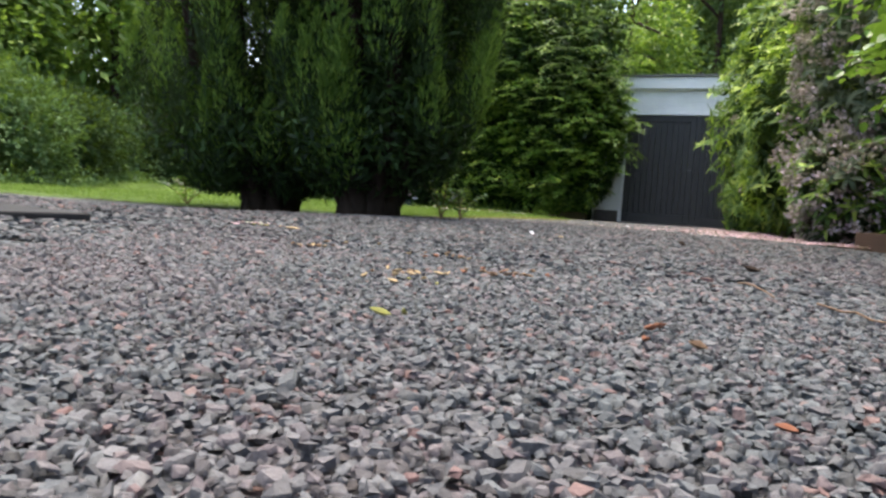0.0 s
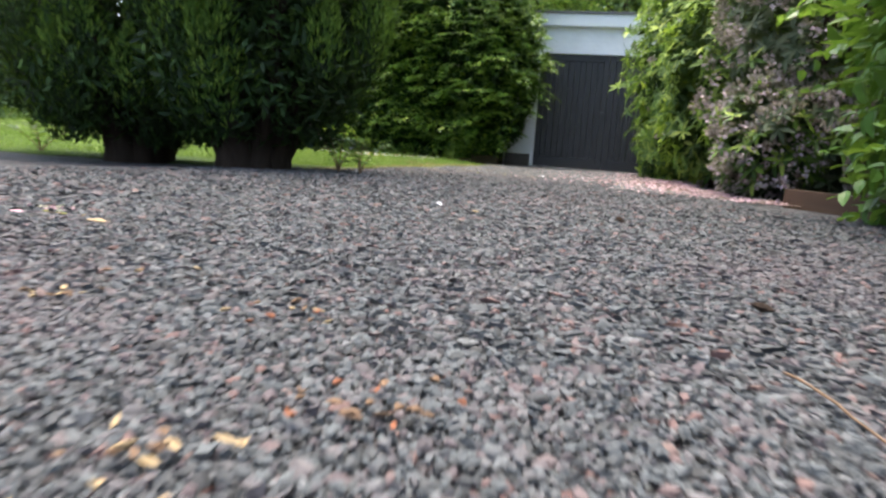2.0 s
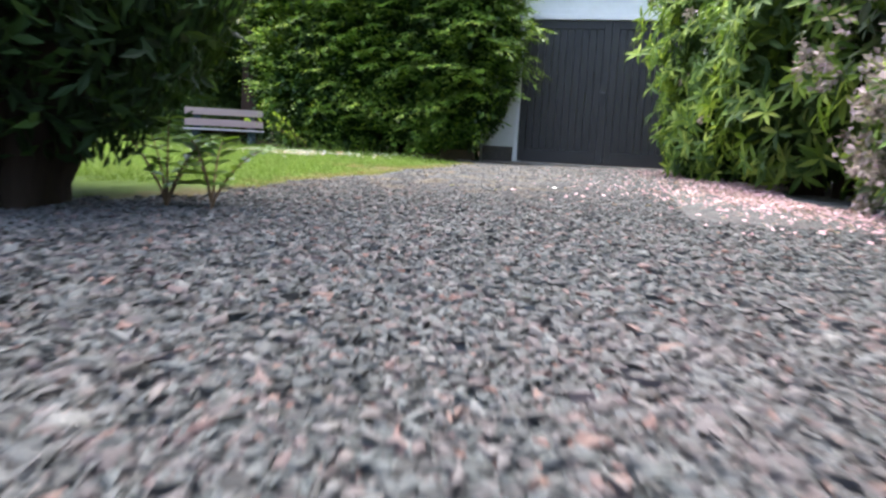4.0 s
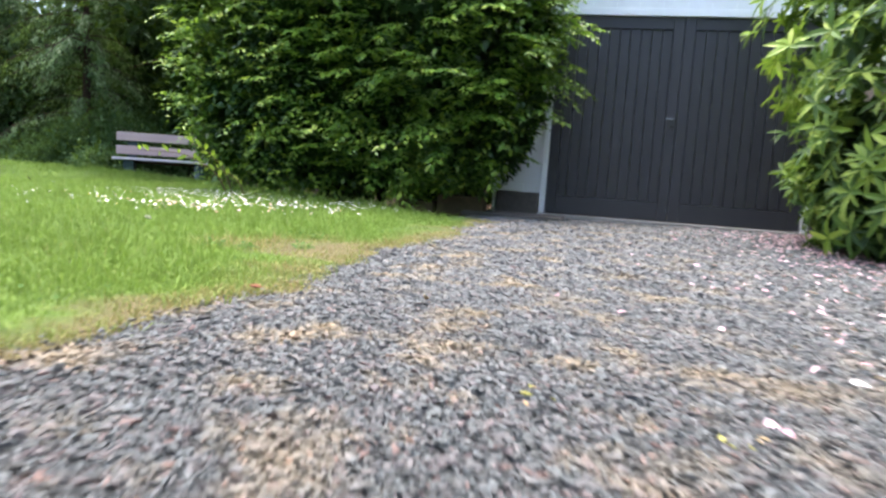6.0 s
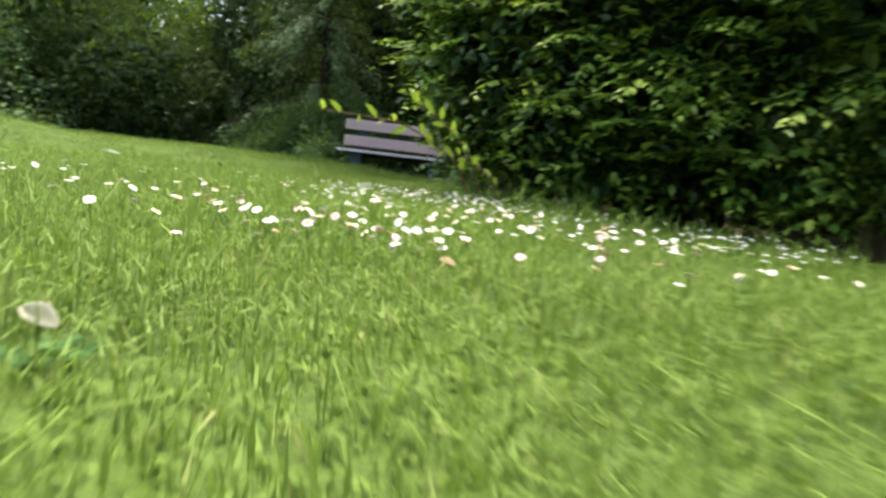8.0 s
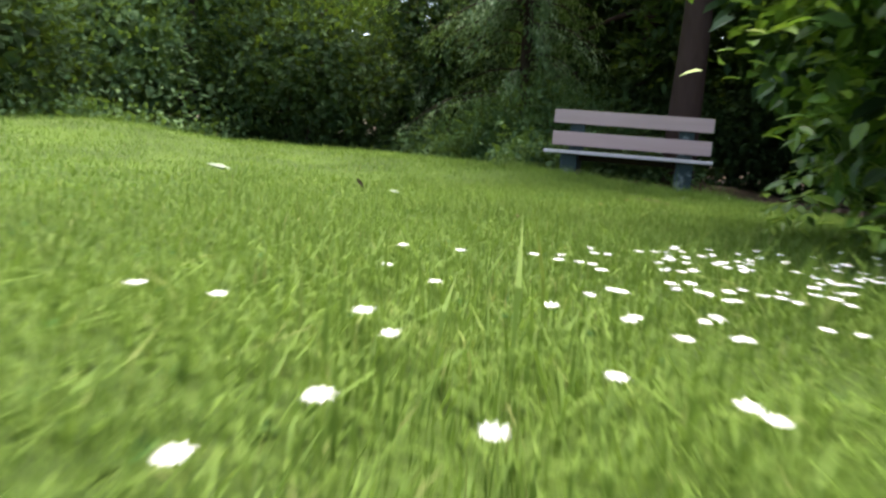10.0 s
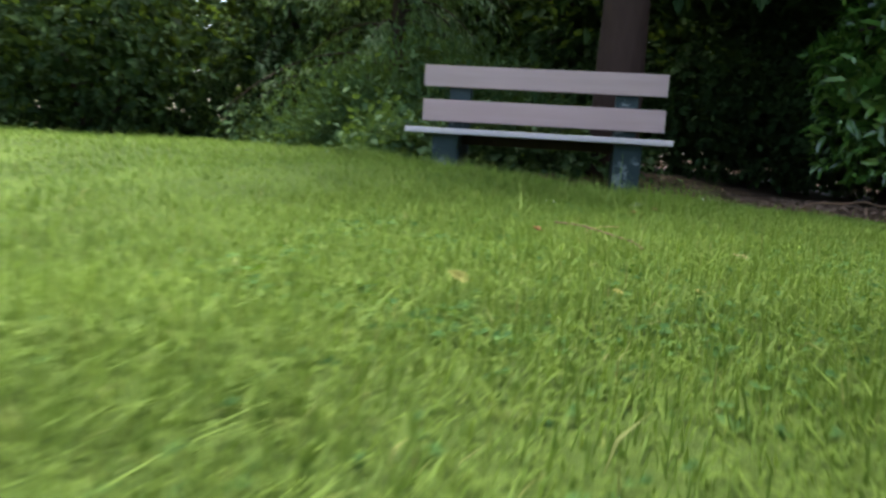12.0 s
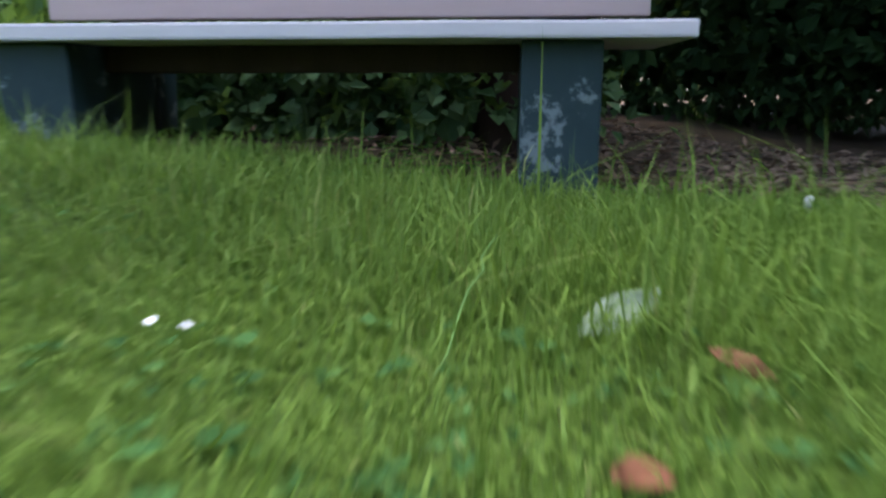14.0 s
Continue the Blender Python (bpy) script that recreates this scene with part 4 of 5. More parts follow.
def tree(x, y, high, clear, radii, n, mat, leaf, seed, label, bark=BARK, thick=0.17, droop=0.3):
    r = np.random.default_rng(seed)
    ob = thing("tree", Matrix.Translation((x, y, float(land(x, y)) - 0.035)), label, "tree", "trees round the garden")
    mid = np.array([0, 0, clear + radii[2] * 0.9])
    pieces = []
    for k in range(16):
        a, e = r.uniform(0, 6.283), r.uniform(-0.85, 1)
        s = math.sqrt(max(0.05, 1 - e * e)) * r.uniform(0.35, 0.8)
        c = mid + np.array([math.cos(a) * s, math.sin(a) * s, e * 0.75]) * np.asarray(radii)
        p, o = shell(r, n // 16, c, np.asarray(radii) * r.uniform(0.3, 0.46), 0, 2.0, 0.3, 0.7, seed + k)
        way = o + r.normal(0, 0.6, p.shape) - np.array([0, 0, droop])
        L = leaf * r.lognormal(0, 0.3, len(p))
        pieces.append(leaves(p, way, np.array([0, 0, 1.0]) + r.normal(0, 0.5, p.shape), L, L * 0.5, 0.2))
    child("crown", bulk("crown", *joined(pieces), mat), ob)
    s = np.linspace(0, 1, 9)[:, None]
    path = np.concatenate([r.normal(0, 0.015, (9, 2)) * high * 0.15 * s, s * high * 0.92], 1)
    path[0, 2] = -0.1
    limbs = [tube(path, thick * np.linspace(1.2, 0.15, 9), 10, 0.06)]
    for k in range(9):
        i = r.integers(3, 8)
        a = r.uniform(0, 6.283)
        w = np.array([math.cos(a) * radii[0] * 0.7, math.sin(a) * radii[1] * 0.7, r.uniform(-0.1, 0.25) * high])
        limbs.append(tube(path[i] + np.linspace(0, 1, 5)[:, None] * w, thick * 0.4 * np.linspace(1, 0.15, 5), 6))
    child("trunk", bulk("trunk", *joined(limbs), bark, True), ob, "tapered trunk and limbs")


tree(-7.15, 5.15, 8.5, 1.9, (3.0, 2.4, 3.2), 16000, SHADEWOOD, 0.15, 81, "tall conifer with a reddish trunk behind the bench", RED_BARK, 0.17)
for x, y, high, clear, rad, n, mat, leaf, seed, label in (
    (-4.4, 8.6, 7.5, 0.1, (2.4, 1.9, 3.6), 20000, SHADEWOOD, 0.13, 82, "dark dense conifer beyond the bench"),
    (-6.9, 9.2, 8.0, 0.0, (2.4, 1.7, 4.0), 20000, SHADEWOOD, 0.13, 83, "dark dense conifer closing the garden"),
    # the next conifer is added to darken the ground behind the bench
    (-4.7, 7.1, 5.2, 1.2, (2.5, 1.2, 1.9), 24000, SHADEWOOD, 0.13, 99, "dark conifer added to shade the ground behind the bench"),
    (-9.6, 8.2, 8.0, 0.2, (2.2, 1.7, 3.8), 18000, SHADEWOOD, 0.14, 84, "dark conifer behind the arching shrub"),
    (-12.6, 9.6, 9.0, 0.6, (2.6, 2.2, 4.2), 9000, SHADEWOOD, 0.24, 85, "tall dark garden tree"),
    (-16.6, 6.6, 9.0, 0.5, (2.6, 2.4, 4.2), 9000, FARLEAF, 0.24, 86, "tall green garden tree"),
    (-19.0, 1.5, 9.5, 0.6, (2.8, 2.8, 4.4), 8000, FARLEAF, 0.26, 87, "spreading green garden tree"),
    (-16.4, -3.2, 9.0, 0.5, (2.6, 2.6, 4.2), 16000, FARLEAF, 0.17, 88, "tall green tree beyond the lawn"),
    (-15.0, -7.8, 9.0, 0.6, (2.6, 2.8, 4.2), 22000, FARLEAF, 0.14, 89, "dark layered conifer beyond the lawn"),
    (-12.8, -11.4, 8.5, 0.5, (2.4, 2.4, 4.0), 22000, FARLEAF, 0.13, 90, "light green tree across the drive"),
    (-20.5, -4.5, 10.0, 0.8, (3.0, 3.0, 4.6), 7000, FARLEAF, 0.3, 91, "far green garden tree"),
    (-17.6, -0.6, 9.0, 0.3, (2.4, 2.4, 4.2), 8000, FARLEAF, 0.26, 97, "green tree behind the far shrubs"),
    (-17.4, 4.0, 10.0, 0.3, (2.8, 2.8, 4.8), 9000, FARLEAF, 0.26, 98, "tall green tree beyond the shrubs"),
    (-1.3, 6.6, 7.0, 0.8, (2.0, 1.0, 3.2), 16000, HORN_TIP, 0.11, 92, "bright green tree beside the garage roof"),
    (0.8, 9.0, 9.0, 0.8, (3.0, 2.0, 4.2), 24000, GREYLEAF, 0.15, 93, "dark conifer behind the garage"),
    (4.2, 7.8, 8.0, 0.6, (2.3, 2.0, 3.7), 15000, HORNBEAM, 0.13, 94, "light green tree behind the garage"),
    (7.4, -3.0, 7.5, 0.4, (2.2, 2.6, 3.6), 6000, FARLEAF, 0.24, 95, "green tree behind the rhododendrons"),
    (7.6, -9.0, 7.5, 0.4, (2.2, 2.6, 3.6), 6000, FARLEAF, 0.24, 96, "green tree behind the hedge"),
):
    tree(x, y, high, clear, rad, n, mat, leaf, seed, label)


def weeping_conifer(x, y, high, reach, seed, label):
    """Arching boughs hung with grey-green curtains of needles."""
    r = np.random.default_rng(seed)
    ob = thing("weeping_conifer", Matrix.Translation((x, y, float(land(x, y)) - 0.035)), label, "tree")
    dark, pale = [], []
    stem = tube([(0, 0, -0.1), (0.03, 0, high * 0.3), (-0.04, 0.03, high * 0.65), (0, 0, high)], [0.11, 0.09, 0.06, 0.015], 9, 0.08)
    child("trunk", bulk("trunk", *stem, BARK, True), ob, "thin dark trunk")
    for k in range(95):
        h, a = 0.45 + (high - 0.6) * r.uniform() ** 1.2, r.uniform(0, 6.283)
        out = np.array([math.cos(a), math.sin(a), 0])
        R = reach * r.uniform(0.5, 1.1) * (1 - 0.55 * h / high)
        u = np.linspace(0, 1, 7)[:, None]
        path = np.array([0, 0, h]) + out * R * u + np.array([0, 0, 1.0]) * (0.35 * u - 0.75 * u**2) * R * 0.8
        path[:, 2] = np.maximum(path[:, 2], 0.12)
        child("limb", bulk("limb", *tube(path, np.linspace(0.018, 0.004, 7), 5), BARK, True), ob)
        m = 190
        v = r.uniform(0.2, 1.05, m)
        q = np.stack([np.interp(v, u[:, 0], path[:, j]) for j in range(3)], -1) + r.normal(0, 0.06, (m, 3)) * np.array([1, 1, 0.4])
        hang = r.gamma(1.3, 0.11, m)
        q[:, 2] = np.maximum(q[:, 2] - hang, 0.05)
        way = out * 0.5 - np.array([0, 0, 0.9]) + r.normal(0, 0.4, (m, 3))
        L = 0.1 * r.uniform(0.6, 1.3, m)
        light = (hang < 0.12) & (r.uniform(size=m) < 0.75)
        for bag, some in ((dark, ~light), (pale, light)):
            bag.append(leaves(q[some], way[some], out + np.array([0, 0, 0.9]) + r.normal(0, 0.35, (some.sum(), 3)), L[some], 0.032, 0.15))
    child("crown", bulk("crown", *joined(dark), GREYLEAF), ob)
    child("young_growth", bulk("young_growth", *joined(pale), PALE_NEEDLE), ob, "pale grey-green hanging sprays")


weeping_conifer(-10.7, 6.4, 5.2, 2.2, 163, "weeping grey-green conifer with drooping sprays beside the lawn")
weeping_conifer(-13.4, 7.0, 4.8, 1.8, 164, "smaller weeping conifer at the lawn's far edge")

# distant woodland that closes the view on all sides
r = np.random.default_rng(160)
n = 15000
ang, dist = r.uniform(0, 6.283, n), r.uniform(27, 34, n)
q = np.stack([-4 + np.cos(ang) * dist, -3 + np.sin(ang) * dist, r.beta(1, 1.4, n) * (6.5 + 1.5 * np.sin(5 * ang) + np.sin(13 * ang))], -1)
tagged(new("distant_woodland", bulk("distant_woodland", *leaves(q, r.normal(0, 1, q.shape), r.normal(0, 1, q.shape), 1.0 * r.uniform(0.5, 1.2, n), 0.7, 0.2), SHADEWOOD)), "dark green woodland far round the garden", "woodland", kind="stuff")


# ---- garage ----
garage = thing("garage", Matrix.Identity(4), "white-painted brick garage with a flat felt roof", "garage")
for name, b in (("wall", box(-0.55, 0.0, 0.0, 0.22, -0.05, 2.02, 0.006)), ("wall", box(2.46, 3.1, 0.0, 0.22, -0.05, 2.02, 0.006)), ("wall", box(-0.55, 3.1, 0.0, 0.22, 2.08, 2.47, 0.006)),
                ("side_wall", box(-0.55, -0.33, 0.222, 5.2, -0.05, 2.47, 0.006)), ("side_wall", box(2.88, 3.1, 0.222, 5.2, -0.05, 2.47, 0.006)), ("back_wall", box(-0.328, 2.878, 4.98, 5.2, -0.05, 2.47, 0.006))):
    part(name, b, PAINT, garage, "white-painted brickwork")
part("lintel", box(-0.06, 2.52, -0.018, 0.2, 2.022, 2.078, 0.004), TRIM, garage, "pale door head")
part("fascia", box(-0.62, 3.17, -0.10, -0.07, 2.49, 2.70, 0.004), TRIM, garage, "white fascia board")
part("soffit", box(-0.62, 3.17, -0.068, 5.27, 2.472, 2.49, 0.002), TRIM, garage)
part("roof", box(-0.66, 3.21, -0.14, 5.3, 2.703, 2.735, 0.006), FELT, garage, "grey felt roof edge")
for x0, x1 in ((-0.055, 0.0), (2.46, 2.515)):
    part("door_jamb", box(x0, x1, -0.03, -0.003, 0.0, 2.02, 0.004), TRIM, garage, "white door jamb")
part("plinth", box(-0.5, -0.062, -0.10, -0.004, -0.06, 0.215, 0.012, 2, 0.004), PLINTH, garage, "dark weathered plinth")
part("plinth", box(2.522, 3.05, -0.10, -0.004, -0.06, 0.215, 0.012, 2, 0.004), PLINTH, garage, "dark weathered plinth")
part("threshold", box(-0.06, 2.52, -0.16, 0.02, -0.05, 0.012, 0.008, 3, 0.003), CONCRETE, garage, "worn concrete threshold")
for k in range(2):
    x0, x1 = (0.004, 1.222) if k == 0 else (1.228, 2.456)
    leaf = new("garage_door")
    leaf.parent = garage
    tagged(leaf, label="charcoal boarded garage door leaf")
    part("stile", box(x0, x0 + 0.10, 0.02, 0.065, 0.02, 2.015, 0.003), DOOR, leaf)
    part("stile", box(x1 - 0.10, x1, 0.02, 0.065, 0.02, 2.015, 0.003), DOOR, leaf)
    part("rail", box(x0 + 0.101, x1 - 0.101, 0.02, 0.065, 1.90, 2.015, 0.003), DOOR, leaf)
    part("rail", box(x0 + 0.101, x1 - 0.101, 0.02, 0.065, 0.02, 0.20, 0.003), DOOR, leaf)
    count = 10
    w = (x1 - x0 - 0.202) / count
    for i in range(count):
        a = x0 + 0.101 + i * w
        part("board", box(a + 0.002, a + w - 0.002, 0.034 + 0.003 * (i % 2), 0.06, 0.202, 1.898, 0.005), DOOR, leaf)
    if k == 0:
        part("handle", box(1.12, 1.20, -0.022, -0.012, 1.022, 1.037, 0.004), STEEL, leaf, "small steel lever handle")
        part("handle_plate", box(1.165, 1.205, -0.011, 0.02, 0.96, 1.08, 0.003), DOOR, leaf)

# stones at the garage corner
for k, (x0, x1, y0, z1) in enumerate(((-1.0, -0.53, -0.62, 0.14), (-1.42, -1.02, -0.66, 0.07))):
    st = thing("edging_stone", Matrix.Translation((x0, y0, -0.05)), "mossy tan sandstone kerb block beside the garage", "stone", "kerb stones")
    part("block", box(0, x1 - x0, 0, 0.2, 0, z1 + 0.05, 0.02, 3, 0.012), SANDSTONE, st)
slab = thing("paving_slab", Matrix.Translation((-0.72, -0.75, -0.03)), "dark paving slab at the garage corner", "paving", kind="structure")
part("slab", box(0, 0.95, 0, 0.55, 0, 0.035, 0.01, 3, 0.004), PLINTH, slab)

# timber edging by the hedge
edging = thing("timber_edging", pose(3.16, -8.0, -0.03, 0, 0, -62), "short brown timber edging board beside the hedge", "edging board")
part("board", box(0, 1.35, -0.02, 0.03, 0, 0.15, 0.006, 3, 0.003), TIMBER, edging)
part("peg", box(0.25, 0.3, 0.032, 0.075, -0.05, 0.135, 0.004), TIMBER, edging)
part("peg", box(1.05, 1.1, 0.032, 0.075, -0.05, 0.135, 0.004), TIMBER, edging)

# ---- bench ----
BX, BY, BYAW = -7.072, 3.927, math.degrees(0.519)
bench = thing("bench", pose(BX, BY, float(land(BX, BY)), 0, 0, BYAW), "weathered plank bench on blue-green concrete legs, at the lawn's edge", "bench")
lift = -float(land(BX, BY))
S = 0.248 + lift
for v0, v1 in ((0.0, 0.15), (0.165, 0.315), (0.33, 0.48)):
    part("seat_plank", box(-0.852, 0.852, v0, v1, S - 0.036, S, 0.006, 6, 0.002), PLANK_TOP, bench, "pale seat plank")
for z0, z1 in ((0.548 + lift, 0.699 + lift), (0.303 + lift, 0.458 + lift)):
    part("back_plank", box(-0.852, 0.852, 0.558, 0.594, z0, z1, 0.006, 6, 0.002), PLANK, bench, "mauve-grey weathered back plank")
for s in (-1, 1):
    part("leg", prism([(0.068, -0.2), (0.42, -0.2), (0.46, 0.1), (0.47, S - 0.037), (0.045, S - 0.037)], s * 0.587 - 0.086, s * 0.587 + 0.086), TEAL, bench, "blue-green painted concrete support")
    part("back_support", prism([(0.472, S - 0.25), (0.60, S - 0.25), (0.66, 0.66 + lift), (0.597, 0.66 + lift), (0.596, S - 0.036), (0.482, S - 0.037)], s * 0.587 - 0.08, s * 0.587 + 0.08), TEAL, bench)
part("under_bar", box(-0.5, 0.5, 0.20, 0.27, S - 0.10, S - 0.037, 0.005), BARK, bench, "dark bar under the seat")


# ---- small plants ----
def sapling(x, y, shoots, reach, rise, leaf, width, mat, seed, label, per=9):
    r = np.random.default_rng(seed)
    ob = thing("sapling", Matrix.Translation((x, y, float(land(x, y)))), label, "sapling", "young shoots")
    for k in range(shoots):
        a = k * 6.283 / shoots + r.uniform(-0.4, 0.4)
        out = np.array([math.cos(a), math.sin(a), 0])
        s = np.linspace(0, 1, per)[:, None]
        path = out * (s**1.3) * reach * r.uniform(0.6, 1.1) + np.array([0, 0, 1.0]) * (s - 0.25 * s**3) * rise * r.uniform(0.7, 1.15)
        stem = child("stem", bulk("stem", *tube(np.concatenate([path[:1] - [[0, 0, 0.04]], path]), np.linspace(0.006, 0.002, per + 1), 5), BROWN_TWIG, True), ob)
        side = np.array([-out[1], out[0], 0])
        at = np.repeat(path[2:], 2, 0)
        sign = np.tile([1.0, -1.0], len(path) - 2)[:, None]
        way = side * sign * 0.8 + out * 0.35 + np.array([0, 0, 0.25]) + r.normal(0, 0.15, at.shape)
        child("foliage", bulk("foliage", *leaves(at, way, np.array([0, 0, 1.0]) + r.normal(0, 0.3, at.shape), leaf * r.uniform(0.7, 1.2, len(at)), width, 0.2, True), mat), ob)


SHOOT = leaf_material("young_yellow_green_leaves", [(0.0, (0.12, 0.2, 0.03)), (0.6, (0.24, 0.34, 0.05)), (1.0, (0.4, 0.48, 0.1))], 0.45, 0.35, 0.35)


def arching_shoot(points, leaf, seed, label):
    """One long shoot through points, with upright leaves in pairs."""
    r = np.random.default_rng(seed)
    x, y = points[0][:2]
    z = float(land(x, y))
    ob = thing("sapling", Matrix.Translation((x, y, z)), label, "sapling", "young shoots")
    q = np.array(points, float) - [x, y, z]
    s = np.linspace(0, len(q) - 1, 15)
    path = np.stack([np.interp(s, np.arange(len(q)), q[:, k]) for k in range(3)], -1)
    path[1:-1] = (path[:-2] + 2 * path[1:-1] + path[2:]) / 4
    path[0, 2] = -0.05
    child("stem", bulk("stem", *tube(path, np.linspace(0.006, 0.002, 15), 6), BROWN_TWIG, True), ob, "thin brown stem")
    for k in range(4, 15):
        w = unit(path[min(k + 1, 14)] - path[k - 1])
        side = unit(np.cross(w, (0, 0, 1.0)))
        way = w * 0.5 + np.array([0, 0, r.uniform(0.2, 1.0) * (1 if k % 3 else -0.6)]) + side * (0.6 if k % 2 else -0.6)
        child("leaf", bulk("leaf", *leaves(path[k : k + 1], way[None], (side * 0.5 - w + np.array([0, 0, 0.6]))[None], leaf * r.uniform(0.75, 1.2), leaf * 0.4, 0.15, True), SHOOT), ob)


arching_shoot([(-2.75, -1.45, -0.1), (-2.8, -1.65, 0.22), (-2.88, -2.05, 0.37), (-3.0, -2.5, 0.37)], 0.085, 101, "yellow-green arching shoot growing before the hornbeam")
arching_shoot([(-2.72, -1.42, -0.1), (-2.76, -1.6, 0.26), (-2.8, -1.82, 0.4), (-2.85, -2.02, 0.47)], 0.085, 102, "yellow-green upright shoot growing before the hornbeam")
arching_shoot([(-2.65, -1.35, -0.1), (-2.7, -1.42, 0.15), (-2.82, -1.55, 0.25), (-2.96, -1.7, 0.27)], 0.075, 106, "low yellow-green shoot growing before the hornbeam")
sapling(0.05, -8.55, 5, 0.28, 0.42, 0.07, 0.035, HORNBEAM, 103, "small leafy suckers beside the yew")
sapling(0.2, -8.5, 4, 0.2, 0.36, 0.07, 0.035, HORNBEAM, 104, "small leafy suckers beside the yew")
sapling(-2.9, -8.3, 5, 0.35, 0.4, 0.07, 0.035, HORNBEAM, 105, "small leafy suckers beside the yew")


def weed(x, y, count, length, width, seed, label):
    r = np.random.default_rng(seed)
    ob = thing("weed", Matrix.Translation((x, y, float(land(x, y)))), label, "weed", "weeds in the lawn")
    for k in range(count):
        a = k * 2.4 + r.uniform(-0.2, 0.2)
        w = np.array([math.cos(a), math.sin(a), r.uniform(0.15, 0.7)])
        # each frond carries paired leaflets
        at = np.array([0, 0, 0.01]) + w * length * np.array([0.3, 0.3, 0.6, 0.6, 0.85])[:, None]
        flat = np.array([-w[1], w[0], 0])
        way = w * 0.5 + flat * np.array([1, -1, 1, -1, 0])[:, None] + r.normal(0, 0.2, (5, 3))
        child("leaf", bulk("leaf", *leaves(at, way, np.array([0, 0, 1.0]) + r.normal(0, 0.25, (5, 3)), length * r.uniform(0.5, 0.85, 5), width * 0.75, 0.18, True), CLOVER), ob)


for k, (x, y) in enumerate(((-0.65, -5.13), (-0.58, -4.58), (-0.72, -4.5), (-0.78, -5.14), (-0.47, -5.0), (-1.41, -4.66), (-4.85, -0.98), (-4.53, -1.04), (-5.69, -0.73), (-5.49, 1.3), (-5.05, 1.11), (-5.55, 1.05), (-5.7, -0.34), (-3.1, -2.9), (-4.1, -0.6), (-5.75, 2.75), (-5.62, 2.62), (-5.98, 2.95), (-5.86, 3.12), (-0.61, -4.51))):
    weed(x, y, 9, 0.036 if k < 6 else 0.03, 0.018, 110 + k, "low broad-leaved green weed in the lawn")

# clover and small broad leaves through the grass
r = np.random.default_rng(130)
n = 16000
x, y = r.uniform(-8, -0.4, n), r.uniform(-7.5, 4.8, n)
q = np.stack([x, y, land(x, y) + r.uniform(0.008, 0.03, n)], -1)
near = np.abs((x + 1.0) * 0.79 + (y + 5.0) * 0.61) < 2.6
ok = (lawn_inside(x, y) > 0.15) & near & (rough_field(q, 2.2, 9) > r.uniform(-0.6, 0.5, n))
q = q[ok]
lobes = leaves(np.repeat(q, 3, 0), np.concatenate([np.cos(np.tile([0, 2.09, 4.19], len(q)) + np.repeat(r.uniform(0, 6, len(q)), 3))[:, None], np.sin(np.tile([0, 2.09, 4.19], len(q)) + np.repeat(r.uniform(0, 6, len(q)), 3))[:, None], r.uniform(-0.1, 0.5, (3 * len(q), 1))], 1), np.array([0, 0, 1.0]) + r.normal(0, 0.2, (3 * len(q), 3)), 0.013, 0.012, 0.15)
# denser clover near the bench also darkens the lawn in place of shade
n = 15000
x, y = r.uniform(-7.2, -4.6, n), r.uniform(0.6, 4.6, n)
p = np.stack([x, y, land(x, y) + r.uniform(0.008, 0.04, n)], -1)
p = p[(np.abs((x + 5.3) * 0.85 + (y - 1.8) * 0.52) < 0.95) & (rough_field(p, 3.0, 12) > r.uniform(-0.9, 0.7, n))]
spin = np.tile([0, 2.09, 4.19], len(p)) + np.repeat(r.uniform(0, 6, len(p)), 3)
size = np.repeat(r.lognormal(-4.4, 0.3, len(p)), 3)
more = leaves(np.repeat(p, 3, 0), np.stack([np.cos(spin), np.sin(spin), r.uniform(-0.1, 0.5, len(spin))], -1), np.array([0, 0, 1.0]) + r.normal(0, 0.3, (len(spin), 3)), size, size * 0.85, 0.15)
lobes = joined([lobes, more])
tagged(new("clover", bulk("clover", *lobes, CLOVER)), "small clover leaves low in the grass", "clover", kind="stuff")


# ivy and low ground cover where the lawn meets the shrubs
n = 9000
x = np.concatenate([r.uniform(-17, -8.4, n), r.uniform(-14.5, -10.2, n // 2)])
y = np.concatenate([np.interp(x[:n], [-16, -13, -9.8, -8.6], [5.5, 6.0, 5.3, 4.2]) + r.normal(0.1, 0.28, n), r.uniform(-10, 3.5, n // 2)])
x[n:] = np.interp(y[n:], [-10, -6.6, -3.6, -1, 3.5], [-10.6, -10.4, -11.1, -12.5, -14.2]) + r.normal(0, 0.3, n // 2)
q = np.stack([x, y, land(x, y) + r.gamma(1.6, 0.09, len(x))], -1)
tagged(new("ground_ivy", bulk("ground_ivy", *leaves(q, r.normal(0, 1, q.shape), np.array([0, 0, 1.0]) + r.normal(0, 0.4, q.shape), 0.09, 0.06, 0.15), GREYLEAF)), "low ivy and ground cover along the shrubs", "ivy", kind="stuff")


